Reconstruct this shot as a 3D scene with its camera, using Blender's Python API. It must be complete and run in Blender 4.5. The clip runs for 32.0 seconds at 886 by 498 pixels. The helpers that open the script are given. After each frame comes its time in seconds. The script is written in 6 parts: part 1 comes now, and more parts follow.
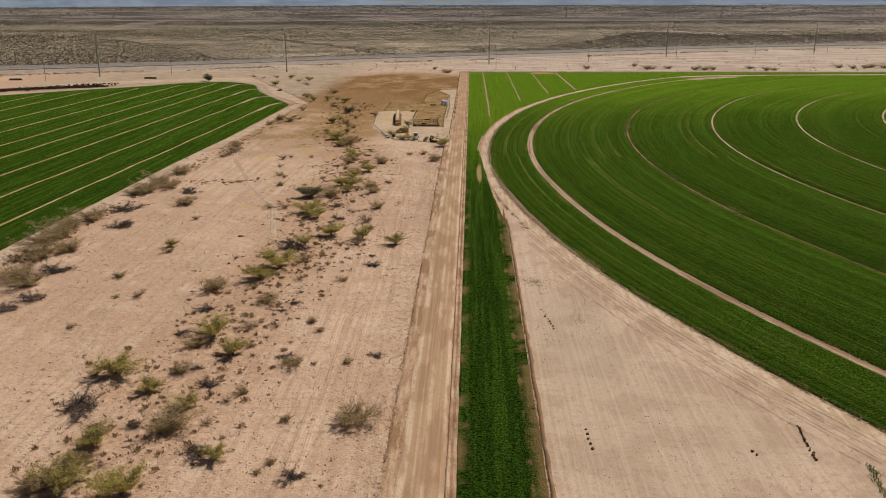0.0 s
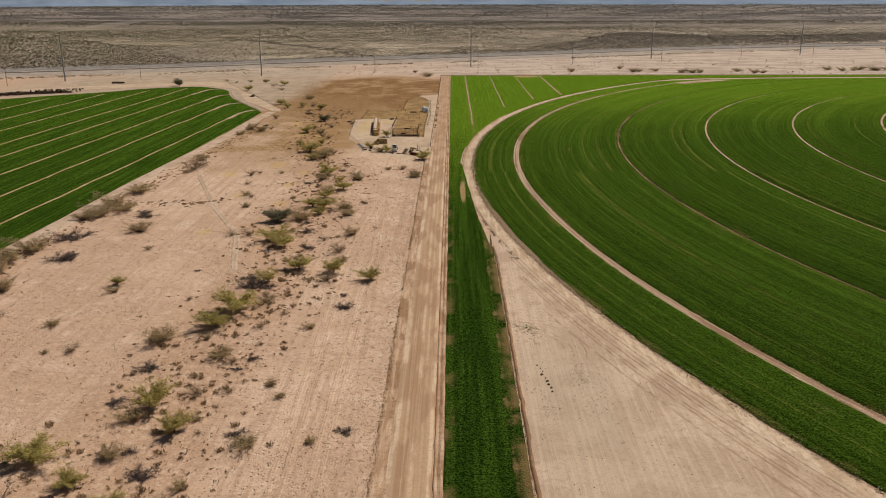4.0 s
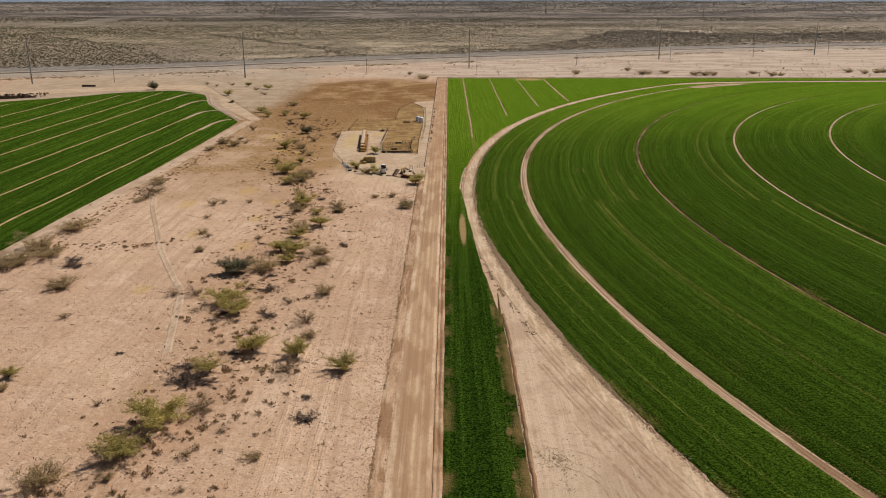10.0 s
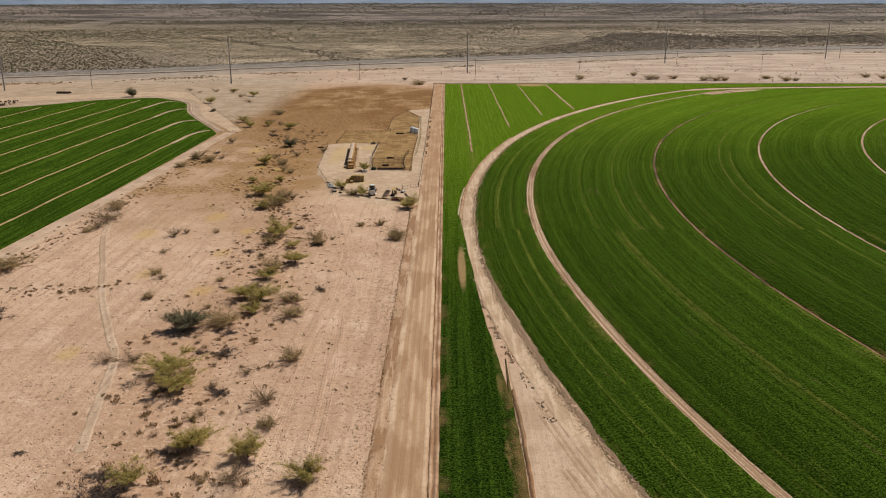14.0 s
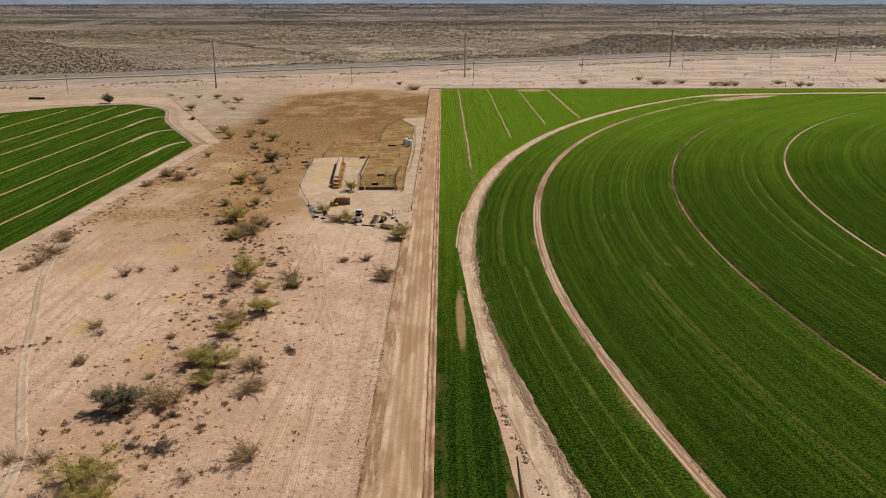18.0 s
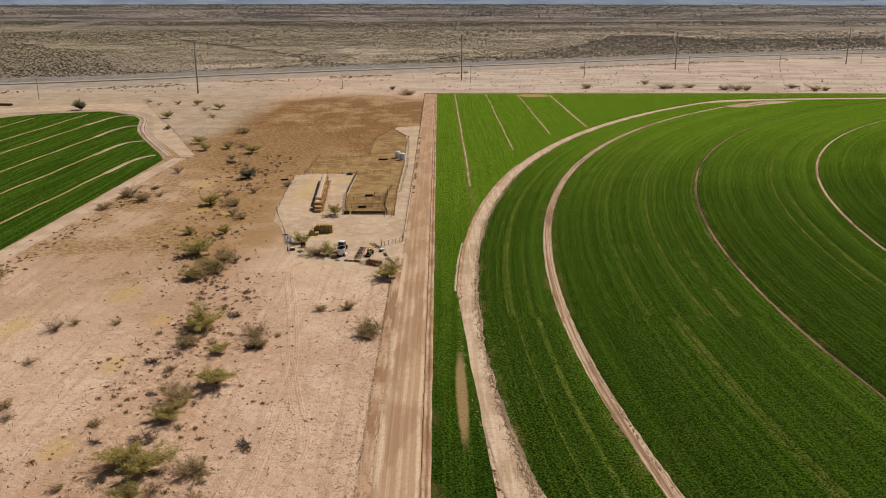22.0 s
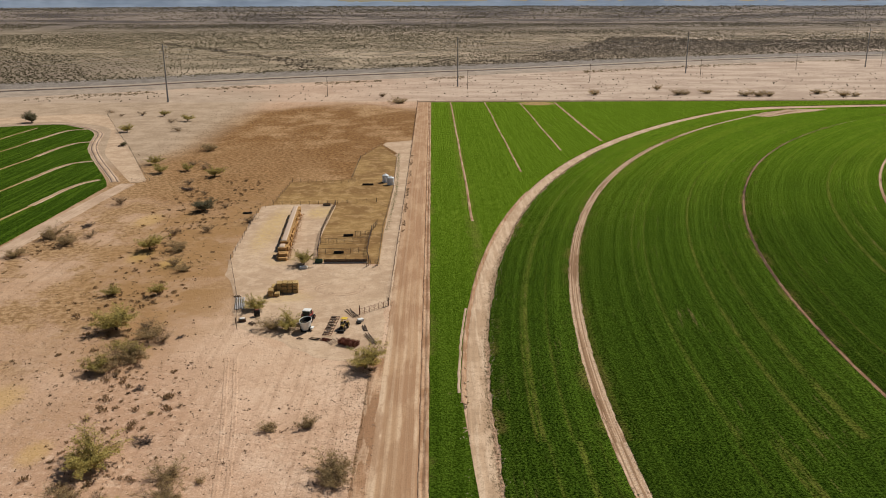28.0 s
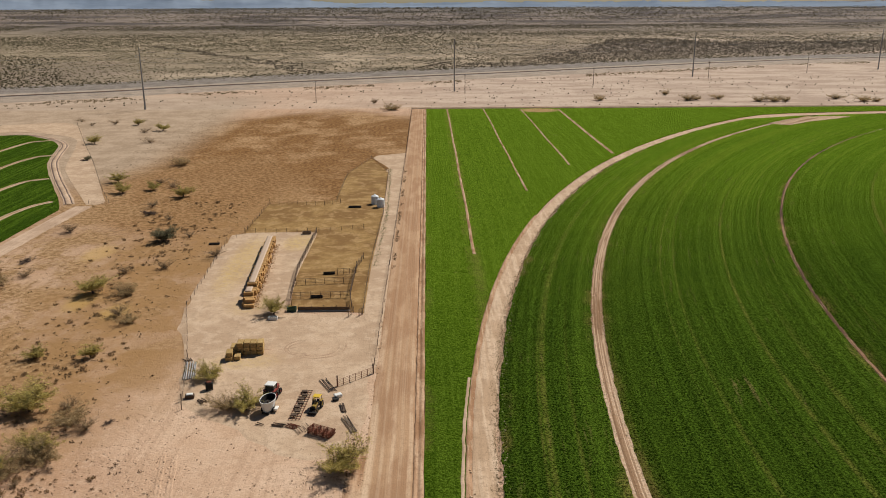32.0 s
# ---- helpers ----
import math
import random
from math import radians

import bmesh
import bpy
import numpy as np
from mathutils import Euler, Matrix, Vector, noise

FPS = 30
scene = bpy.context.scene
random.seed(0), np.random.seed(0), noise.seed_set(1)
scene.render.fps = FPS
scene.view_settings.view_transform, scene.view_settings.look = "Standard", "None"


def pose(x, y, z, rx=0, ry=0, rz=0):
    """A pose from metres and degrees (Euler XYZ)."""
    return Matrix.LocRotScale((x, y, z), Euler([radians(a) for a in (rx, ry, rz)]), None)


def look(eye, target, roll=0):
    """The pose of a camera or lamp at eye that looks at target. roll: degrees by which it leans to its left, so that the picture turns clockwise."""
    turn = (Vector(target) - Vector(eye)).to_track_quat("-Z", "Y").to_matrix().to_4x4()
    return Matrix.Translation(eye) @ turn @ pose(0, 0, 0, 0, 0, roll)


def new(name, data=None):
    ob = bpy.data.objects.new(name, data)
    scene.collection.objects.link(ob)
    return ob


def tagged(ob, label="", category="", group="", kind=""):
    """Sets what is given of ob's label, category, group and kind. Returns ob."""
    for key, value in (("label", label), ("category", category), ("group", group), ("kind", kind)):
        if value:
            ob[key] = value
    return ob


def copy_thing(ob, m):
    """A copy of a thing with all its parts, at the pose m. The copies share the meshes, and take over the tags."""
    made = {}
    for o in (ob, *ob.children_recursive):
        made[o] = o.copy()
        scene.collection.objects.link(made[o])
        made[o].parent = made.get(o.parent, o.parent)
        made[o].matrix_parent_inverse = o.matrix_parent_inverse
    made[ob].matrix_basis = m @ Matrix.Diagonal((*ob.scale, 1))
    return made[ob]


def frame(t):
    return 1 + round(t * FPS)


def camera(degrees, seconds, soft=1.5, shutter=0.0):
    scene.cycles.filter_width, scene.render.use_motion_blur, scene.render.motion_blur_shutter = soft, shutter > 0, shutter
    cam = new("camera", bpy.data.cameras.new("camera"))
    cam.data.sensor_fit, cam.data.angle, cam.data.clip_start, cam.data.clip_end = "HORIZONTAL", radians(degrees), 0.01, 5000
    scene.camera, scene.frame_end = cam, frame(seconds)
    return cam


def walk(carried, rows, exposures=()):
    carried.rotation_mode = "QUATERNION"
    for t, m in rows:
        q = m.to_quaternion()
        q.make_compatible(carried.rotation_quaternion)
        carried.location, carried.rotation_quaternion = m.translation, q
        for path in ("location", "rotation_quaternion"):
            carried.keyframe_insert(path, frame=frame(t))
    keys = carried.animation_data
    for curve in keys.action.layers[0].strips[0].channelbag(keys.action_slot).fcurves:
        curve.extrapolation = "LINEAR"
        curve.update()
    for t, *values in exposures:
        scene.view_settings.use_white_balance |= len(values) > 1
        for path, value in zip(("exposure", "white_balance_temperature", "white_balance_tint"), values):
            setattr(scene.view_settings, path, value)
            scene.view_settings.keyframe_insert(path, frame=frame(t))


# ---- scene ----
cam = camera(56.8, 32.0, 1.0)
walk(cam, [
    (0, pose(2.79, 0.00, 66.00, 73.10, 0.15, 1.91)),
    (0.5, pose(2.71, 1.61, 67.30, 73.03, 0.09, 1.07)),
    (1, pose(2.62, 4.08, 68.04, 73.03, 0.06, 0.49)),
    (1.5, pose(2.61, 7.25, 68.22, 73.04, 0.12, 0.50)),
    (2, pose(2.48, 10.74, 67.95, 73.05, 0.14, 0.56)),
    (3, pose(2.43, 18.10, 67.69, 73.08, 0.19, 0.63)),
    (6, pose(1.87, 43.45, 67.96, 72.87, 0.07, 0.50)),
    (7, pose(1.64, 52.52, 67.87, 72.86, 0.09, 0.46)),
    (8, pose(1.58, 61.47, 68.07, 72.83, 0.05, 0.44)),
    (9, pose(1.81, 69.45, 68.48, 72.80, 0.03, 0.42)),
    (10, pose(1.89, 77.95, 68.80, 72.76, 0.04, 0.38)),
    (11, pose(2.05, 87.92, 68.48, 72.80, 0.06, 0.36)),
    (12, pose(2.17, 96.98, 68.42, 72.83, 0.09, 0.32)),
    (13, pose(2.34, 107.08, 67.89, 72.88, 0.09, 0.29)),
    (14, pose(2.23, 116.44, 67.63, 72.93, 0.07, 0.22)),
    (17, pose(2.22, 143.07, 67.53, 72.96, 0.00, 0.03)),
    (18, pose(2.39, 152.02, 67.63, 72.96, 0.00, -0.00)),
    (19, pose(2.56, 160.85, 67.69, 72.96, 0.00, -0.05)),
    (20, pose(2.53, 169.82, 67.68, 72.95, -0.01, -0.13)),
    (21, pose(2.47, 178.73, 67.59, 72.96, -0.03, -0.22)),
    (22, pose(2.23, 189.35, 66.91, 73.00, -0.02, -0.31)),
    (23, pose(2.18, 198.82, 66.78, 72.99, -0.02, -0.38)),
    (24, pose(2.28, 207.67, 66.96, 72.97, 0.02, -0.46)),
    (25, pose(2.34, 216.44, 67.12, 72.94, 0.05, -0.51)),
    (28, pose(1.93, 245.72, 64.64, 73.14, 0.15, -0.76)),
    (29, pose(1.84, 255.03, 64.03, 73.19, 0.19, -0.85)),
    (30, pose(2.01, 263.59, 63.74, 73.24, 0.22, -0.92)),
    (31, pose(1.98, 272.52, 63.65, 73.26, 0.20, -1.01)),
    (32, pose(2.09, 281.47, 63.66, 73.24, 0.22, -1.08)),
], ((0, -0.14), (3, -0.12), (10, -0.06), (20, -0.05), (32, -0.03)))

# ---- sky, sun and exposure ----
SUN_AZ = math.atan2(0.66, 0.75)          # the sun stands ahead and to the side, clockwise from +y
SUN_EL = radians(46)
world = bpy.data.worlds.new("sky")
scene.world = world
world.use_nodes = True
wt = world.node_tree
sky = wt.nodes.new("ShaderNodeTexSky")
sky.sky_type = "NISHITA"
sky.sun_disc = False
sky.sun_elevation = SUN_EL
sky.sun_rotation = SUN_AZ
sky.dust_density = 0.2
sky.air_density = 1.0
sky.ozone_density = 2.0
bg = wt.nodes["Background"]
bg.inputs["Strength"].default_value = 0.033
wt.links.new(sky.outputs["Color"], bg.inputs["Color"])
sun = new("sun", bpy.data.lights.new("sun", "SUN"))
sun.data.energy = 5.0
sun.data.angle = radians(0.5)
sun.data.color = (1.0, 0.935, 0.825)
way_to_sun = Vector((math.sin(SUN_AZ) * math.cos(SUN_EL), math.cos(SUN_AZ) * math.cos(SUN_EL), math.sin(SUN_EL)))
sun.matrix_world = look(way_to_sun * 100, (0, 0, 0))
scene.view_settings.exposure = 0.0


# ---- material helpers ----
class Mat:
    """A small builder for node materials: colours mixed by masks, in world metres."""

    def __init__(self, name, rough=0.9, spec=0.2):
        self.m = bpy.data.materials.new(name)
        self.m.use_nodes = True
        self.t = self.m.node_tree
        self.b = self.t.nodes["Principled BSDF"]
        self.b.inputs["Roughness"].default_value = rough
        self.b.inputs["Specular IOR Level"].default_value = spec
        self.pos = self.n("ShaderNodeNewGeometry").outputs["Position"]

    def n(self, kind, **sets):
        node = self.t.nodes.new(kind)
        for key, value in sets.items():
            setattr(node, key, value)
        return node

    def link(self, a, b):
        self.t.links.new(a, b)

    def put(self, sock, v):
        if hasattr(v, "is_output"):
            self.link(v, sock)
        else:
            sock.default_value = v

    def noise(self, scale, detail=3.0, rough=0.55, vec=None, stretch=None):
        v = vec or self.pos
        if stretch:
            mp = self.n("ShaderNodeMapping")
            mp.inputs["Scale"].default_value = stretch
            self.link(v, mp.inputs["Vector"])
            v = mp.outputs["Vector"]
        nz = self.n("ShaderNodeTexNoise")
        nz.inputs["Scale"].default_value = scale
        nz.inputs["Detail"].default_value = detail
        nz.inputs["Roughness"].default_value = rough
        self.link(v, nz.inputs["Vector"])
        return nz.outputs["Fac"]

    def voronoi(self, scale, feature="F1", vec=None):
        nz = self.n("ShaderNodeTexVoronoi", feature=feature)
        nz.inputs["Scale"].default_value = scale
        self.link(vec or self.pos, nz.inputs["Vector"])
        return nz.outputs["Distance"]

    def ramp(self, v, lo, hi, a=0.0, b=1.0):
        mr = self.n("ShaderNodeMapRange", interpolation_type="SMOOTHSTEP")
        self.put(mr.inputs["Value"], v)
        for k, x in (("From Min", lo), ("From Max", hi), ("To Min", a), ("To Max", b)):
            mr.inputs[k].default_value = x
        return mr.outputs["Result"]

    def math(self, op, a, b=0.0, c=0.0):
        mt = self.n("ShaderNodeMath", operation=op)
        for i, v in enumerate((a, b, c)):
            self.put(mt.inputs[i], v)
        return mt.outputs[0]

    def mix(self, f, a, b):
        mx = self.n("ShaderNodeMix", data_type="RGBA")
        self.put(mx.inputs[0], f)
        for i, v in ((6, a), (7, b)):
            self.put(mx.inputs[i], v if hasattr(v, "is_output") else (*v, 1.0))
        return mx.outputs[2]

    def xyz(self):
        sp = self.n("ShaderNodeSeparateXYZ")
        self.link(self.pos, sp.inputs[0])
        return sp.outputs

    def zone(self, cx, cy, rx, ry, edge=0.35, wob=0.6, ns=None):
        """A stain of its own shape: 1 inside an uneven ellipse, 0 outside."""
        x, y, z = self.xyz()
        u = self.math("DIVIDE", self.math("SUBTRACT", x, cx), rx)
        v = self.math("DIVIDE", self.math("SUBTRACT", y, cy), ry)
        d = self.math("SQRT", self.math("ADD", self.math("MULTIPLY", u, u), self.math("MULTIPLY", v, v)))
        d = self.math("ADD", d, self.math("MULTIPLY", self.math("SUBTRACT", self.noise(ns or 3.0 / min(rx, ry), 4), 0.5), wob))
        return self.ramp(d, 1.0 - edge, 1.0 + edge, 1.0, 0.0)

    def color(self, c):
        self.put(self.b.inputs["Base Color"], c if hasattr(c, "is_output") else (*c, 1.0))
        return self

    def bump(self, h, strength=0.5, dist=0.1):
        bp = self.n("ShaderNodeBump")
        bp.inputs["Strength"].default_value = strength
        bp.inputs["Distance"].default_value = dist
        self.link(h, bp.inputs["Height"])
        self.link(bp.outputs["Normal"], self.b.inputs["Normal"])
        return self


def plain(name, c, rough=0.7, metal=0.0, vary=0.25, scale=6.0, spec=0.3):
    """A painted, wooden or metal surface with wear at two scales."""
    k = Mat(name, rough, spec)
    a = k.noise(scale, 4)
    b = k.noise(scale * 9, 3)
    dark = tuple(x * (1 - vary) for x in c)
    light = tuple(min(1, x * (1 + vary)) for x in c)
    k.color(k.mix(k.math("MULTIPLY_ADD", a, 0.6, k.math("MULTIPLY", b, 0.4)), dark, light))
    k.b.inputs["Metallic"].default_value = metal
    k.bump(b, 0.2, 0.01)
    return k.m


# ---- geometry helpers ----
def mesh(name, verts, faces, mats, smooth=False, index=None):
    me = bpy.data.meshes.new(name)
    me.from_pydata(verts, [], faces)
    for m in mats if isinstance(mats, (list, tuple)) else [mats]:
        me.materials.append(m)
    if index is not None:
        me.polygons.foreach_set("material_index", index)
    if smooth:
        me.polygons.foreach_set("use_smooth", [True] * len(me.polygons))
    me.update()
    return me


def setting(name, me, label, category):
    return tagged(new(name, me), label, category, "", "structure")


def part(name, bm, material, parent, label=""):
    me = bpy.data.meshes.new(name)
    bm.to_mesh(me)
    bm.free()
    me.materials.append(material)
    ob = new(name, me)
    ob.parent = parent
    if label:
        ob["label"] = label
    return ob


def wob(x, y, s, seed=0.0):
    return noise.noise((x * s + seed, y * s - seed, seed))


def lerp_table(table, v):
    xs, ys = zip(*table)
    return float(np.interp(v, xs, ys))


def ribbon(centre, profile, step=None):
    """A strip along a line of (x, y); profile: (offset to the side, height) pairs. Gives verts, faces."""
    pts = [Vector(p) for p in centre]
    if step:
        out = [pts[0]]
        for a, b in zip(pts, pts[1:]):
            k = max(1, int((b - a).length / step))
            out += [a.lerp(b, (i + 1) / k) for i in range(k)]
        pts = out
    vs, fs, w = [], [], len(profile)
    for i, p in enumerate(pts):
        d = (pts[min(i + 1, len(pts) - 1)] - pts[max(i - 1, 0)]).normalized()
        side = Vector((d.y, -d.x))
        for j, (o, h) in enumerate(profile):
            edge = j in (0, w - 1)
            j1 = wob(p.x + o, p.y, 0.35, 3.1) * (0.28 if edge else 0.1)
            q = p + side * (o + j1)
            vs.append((q.x, q.y, h + (0 if edge else 0.04 * wob(q.x, q.y, 0.5, 7.7))))
        if i:
            for j in range(w - 1):
                a = (i - 1) * w + j
                fs.append((a, a + w, a + w + 1, a + 1))
    return vs, fs


def smooth_line(pts, step=4.0):
    """A rounded line through the given points."""
    out = []
    n = len(pts)
    for i in range(n - 1):
        p0, p1, p2, p3 = (Vector(pts[max(0, min(n - 1, k))]) for k in (i - 1, i, i + 1, i + 2))
        m = max(2, int((p2 - p1).length / step))
        for k in range(m):
            t = k / m
            out.append(0.5 * (2 * p1 + (p2 - p0) * t + (2 * p0 - 5 * p1 + 4 * p2 - p3) * t * t + (3 * p1 - p0 - 3 * p2 + p3) * t ** 3))
    out.append(Vector(pts[-1]))
    return out


def slab(name, outline, z, mat, drop=0.3, rough=0.25, flare=0.0):
    """A flat area with an uneven edge and a skirt down to the ground."""
    bm = bmesh.new()
    ring = []
    for p in outline:
        ring.append(bm.verts.new((p[0] + rough * wob(p[0], p[1], 0.6, 1.3), p[1] + rough * wob(p[0], p[1], 0.6, 8.3), z)))
    top = bm.faces.new(ring)
    if top.normal.z < 0:
        top.normal_flip()
    n = len(ring)
    turn = sum(ring[i].co.x * ring[(i + 1) % n].co.y - ring[(i + 1) % n].co.x * ring[i].co.y for i in range(n))
    low = []
    for i, v in enumerate(ring):
        d = ring[(i + 1) % n].co - ring[i - 1].co
        out = Vector((d.y, -d.x, 0)).normalized() * (flare if turn > 0 else -flare)
        low.append(bm.verts.new((v.co.x + out.x, v.co.y + out.y, z - drop)))
    for i in range(len(ring)):
        j = (i + 1) % len(ring)
        bm.faces.new((ring[i], low[i], low[j], ring[j]))
    bm.normal_update()
    bmesh.ops.recalc_face_normals(bm, faces=bm.faces)
    bmesh.ops.triangulate(bm, faces=[top], quad_method="BEAUTY", ngon_method="EAR_CLIP")
    me = bpy.data.meshes.new(name)
    bm.to_mesh(me)
    bm.free()
    me.materials.append(mat)
    return me


# ---- plan ----
PIVOT = Vector((531.0, 356.4))
TRACKS = (501.0, 452.5, 407.7, 362.3, 316.5, 270.5)   # wheel tracks of the circular irrigation
R_CROP, R_ROAD_IN, R_ROAD_OUT = 519.3, 520.5, 523.7


def drift(r, y):
    """How far the outer wheel track and the crop's edge stray from a true circle."""
    if abs(r - 501.0) < 2:
        return -0.8 * math.exp(-((y - 285) / 42) ** 2)
    if r > 519:
        return -1.6 * math.exp(-((y - 268) / 42) ** 2)
    return 0.0


def y_top(x):
    """The far end of the circular field, where it is cut straight."""
    return lerp_table([(0, 900), (165, 738), (195, 748), (215, 755), (275, 764), (400, 770), (1100, 772)], x) - 3.5


def rough_ground(x, y):
    """Height of the open ground: small swells in the scrub, flat under roads and fields, rising far off."""
    d = math.hypot(x, y)
    far = max(0.0, d - 2300) / 2600
    z = 50 * far ** 1.3
    if -113 < x < -11 and 60 < y < 800:
        k = min(1, (x + 113) / 6, (-11 - x) / 4)
        in_yard = -58 < x < -6 and 380 < y < 640
        k *= 0.05 if in_yard else 1.0
        z += k * (0.28 * wob(x, y, 0.045, 2.0) + 0.16 * wob(x, y, 0.16, 5.0) + 0.07 * wob(x, y, 0.6, 9.0))
        z -= k * 0.02
    return z


def wash_x(y):
    """The winding line of the dry wash through the scrub."""
    return lerp_table([(90, -54), (150, -48), (220, -42), (300, -48), (360, -50), (410, -62), (460, -70), (560, -74)], y)


YELLOW = ((-75, 315, 3.2, 5), (-57, 302, 3.6, 5), (-73, 266, 3, 4.5), (-88, 352, 4, 8), (-58, 355, 3, 5), (-72, 372, 5, 8), (-60, 333, 3, 5), (-76, 455, 4, 9), (-86, 492, 5, 10), (-66, 448, 4, 6))


# ---- materials of the ground ----
def spk_far(k):
    return k.noise(0.22, 4, 0.7)


def soil_material():
    k = Mat("desert_soil", 0.95, 0.05)
    big, mid, fine, grit = k.noise(0.014, 5), k.noise(0.09, 5, 0.6), k.noise(0.7, 5, 0.7), k.noise(3.2, 4, 0.75)
    streak = k.noise(1.0, 5, 0.6, stretch=(0.6, 0.016, 1.0))
    c = k.mix(k.ramp(big, 0.42, 0.58), (0.57, 0.39, 0.275), (0.49, 0.32, 0.22))
    c = k.mix(k.ramp(mid, 0.49, 0.62, 0, 0.45), c, (0.47, 0.30, 0.195))
    c = k.mix(k.ramp(mid, 0.47, 0.35, 0, 0.5), c, (0.63, 0.46, 0.345))
    c = k.mix(k.ramp(streak, 0.50, 0.59, 0, 0.62), c, (0.42, 0.27, 0.18))
    c = k.mix(k.ramp(k.noise(1.0, 4, 0.6, stretch=(1.6, 0.015, 1.0)), 0.56, 0.65, 0, 0.25), c, (0.36, 0.24, 0.155))
    # the wash: darker reddish earth along the line of bushes
    x, y, z = k.xyz()
    off = k.math("SUBTRACT", x, k.ramp(y, 340, 470, -48.0, -70.0))
    wash = k.math("ADD", k.math("ABSOLUTE", off), k.math("MULTIPLY", k.math("SUBTRACT", k.noise(0.06, 5), 0.5), 44.0))
    wash = k.math("MULTIPLY", k.math("MULTIPLY", k.ramp(wash, 18, 4), k.ramp(y, 570, 500)), k.ramp(y, 330, 430, 1.05, 0.9))
    c = k.mix(k.math("MULTIPLY", wash, k.ramp(fine, 0.40, 0.55, 0.3, 0.8)), c, (0.42, 0.255, 0.16))
    c = k.mix(k.ramp(fine, 0.53, 0.63, 0, 0.42), c, (0.38, 0.245, 0.16))
    c = k.mix(k.ramp(fine, 0.45, 0.36, 0, 0.35), c, (0.64, 0.485, 0.365))
    clump = k.noise(0.45, 4, 0.7)
    c = k.mix(k.ramp(clump, 0.57, 0.66, 0, 0.5), c, (0.34, 0.21, 0.135))
    c = k.mix(k.ramp(clump, 0.42, 0.33, 0, 0.22), c, (0.72, 0.54, 0.41))
    c = k.mix(k.ramp(grit, 0.53, 0.62, 0, 0.32), c, (0.30, 0.19, 0.125))
    # hoof pits: the shade in each hollow is painted in as darker soil
    pit = k.ramp(k.voronoi(1.1), 0.26, 0.08)
    pit = k.math("MULTIPLY", pit, k.ramp(k.noise(0.06, 4, 0.6), 0.44, 0.58))
    c = k.mix(k.math("MULTIPLY", pit, 0.55), c, (0.27, 0.17, 0.11))
    pebble = k.noise(1.7, 3, 0.6)
    c = k.mix(k.ramp(pebble, 0.61, 0.67, 0, 0.7), c, (0.21, 0.13, 0.085))
    c = k.mix(k.ramp(grit, 0.45, 0.38, 0, 0.35), c, (0.76, 0.59, 0.46))
    # trampled brown ground round the cattle pens, dry grass and yellow weeds
    speck = k.ramp(grit, 0.42, 0.58)
    swirl = k.noise(0.035, 6, 0.62, stretch=(1.0, 0.7, 1.0))
    tram = k.mix(k.ramp(fine, 0.42, 0.58), (0.15, 0.072, 0.024), (0.33, 0.18, 0.075))
    tram = k.mix(k.math("MULTIPLY", speck, 0.4), tram, (0.10, 0.05, 0.02))
    worn = k.mix(k.ramp(fine, 0.42, 0.58), (0.27, 0.155, 0.072), (0.45, 0.29, 0.16))
    herd = k.zone(-56, 645, 92, 142, 0.25, 0.7, 0.02)
    c = k.mix(herd, c, k.mix(k.ramp(k.math("MULTIPLY_ADD", mid, 0.45, k.math("MULTIPLY", swirl, 0.55)), 0.45, 0.60, 0.0, 0.95), tram, worn))
    open_land = k.math("MULTIPLY", k.zone(-190, 720, 170, 170, 0.3, 0.5, 0.02), k.ramp(x, -95, -125))
    c = k.mix(k.math("MULTIPLY", open_land, 0.95), c, k.mix(k.ramp(k.math("MULTIPLY_ADD", mid, 0.5, k.math("MULTIPLY", fine, 0.5)), 0.44, 0.56), (0.33, 0.245, 0.17), (0.44, 0.335, 0.245)))
    core = k.zone(-50, 588, 52, 56, 0.5, 0.9, 0.03)
    c = k.mix(k.math("MULTIPLY", core, k.ramp(swirl, 0.48, 0.62, 0.85, 0.25)), c, tram)
    grass = k.mix(k.ramp(fine, 0.42, 0.58), (0.25, 0.145, 0.064), (0.46, 0.30, 0.165))
    grass = k.mix(k.math("MULTIPLY", speck, 0.4), grass, (0.15, 0.085, 0.04))
    dry = k.zone(-86, 488, 50, 118, 0.3, 0.8, 0.03)
    c = k.mix(k.math("MULTIPLY", dry, k.ramp(k.noise(0.07, 5, 0.68, stretch=(0.8, 0.6, 1.0)), 0.44, 0.55, 0.34, 0.95)), c, grass)
    turf = k.zone(-58, 476, 26, 84, 0.35, 0.8, 0.04)
    c = k.mix(k.math("MULTIPLY", turf, k.ramp(k.noise(0.11, 5, 0.66), 0.42, 0.56, 0.4, 0.9)), c, (0.31, 0.18, 0.08))
    low_herd = k.zone(-78, 566, 30, 58, 0.4, 0.8, 0.04)
    c = k.mix(k.math("MULTIPLY", low_herd, k.ramp(swirl, 0.44, 0.6, 0.8, 0.4)), c, k.mix(0.35, tram, worn))
    for zx, zy, rx, ry in YELLOW:
        c = k.mix(k.math("MULTIPLY", k.zone(zx, zy, rx * 0.7, ry * 0.7, 0.5, 1.0), 0.42), c, (0.50, 0.33, 0.10))
    pale_lot = k.zone(-22, 402, 24, 26, 0.6, 0.6, 0.06)
    c = k.mix(k.math("MULTIPLY", pale_lot, 0.45), c, k.mix(k.ramp(mid, 0.42, 0.56), (0.58, 0.42, 0.30), (0.52, 0.36, 0.245)))
    # pale sand beyond the far fence
    pale = k.math("MULTIPLY", k.ramp(y, 794, 806), k.ramp(x, -120, 60, 0.45, 1.0))
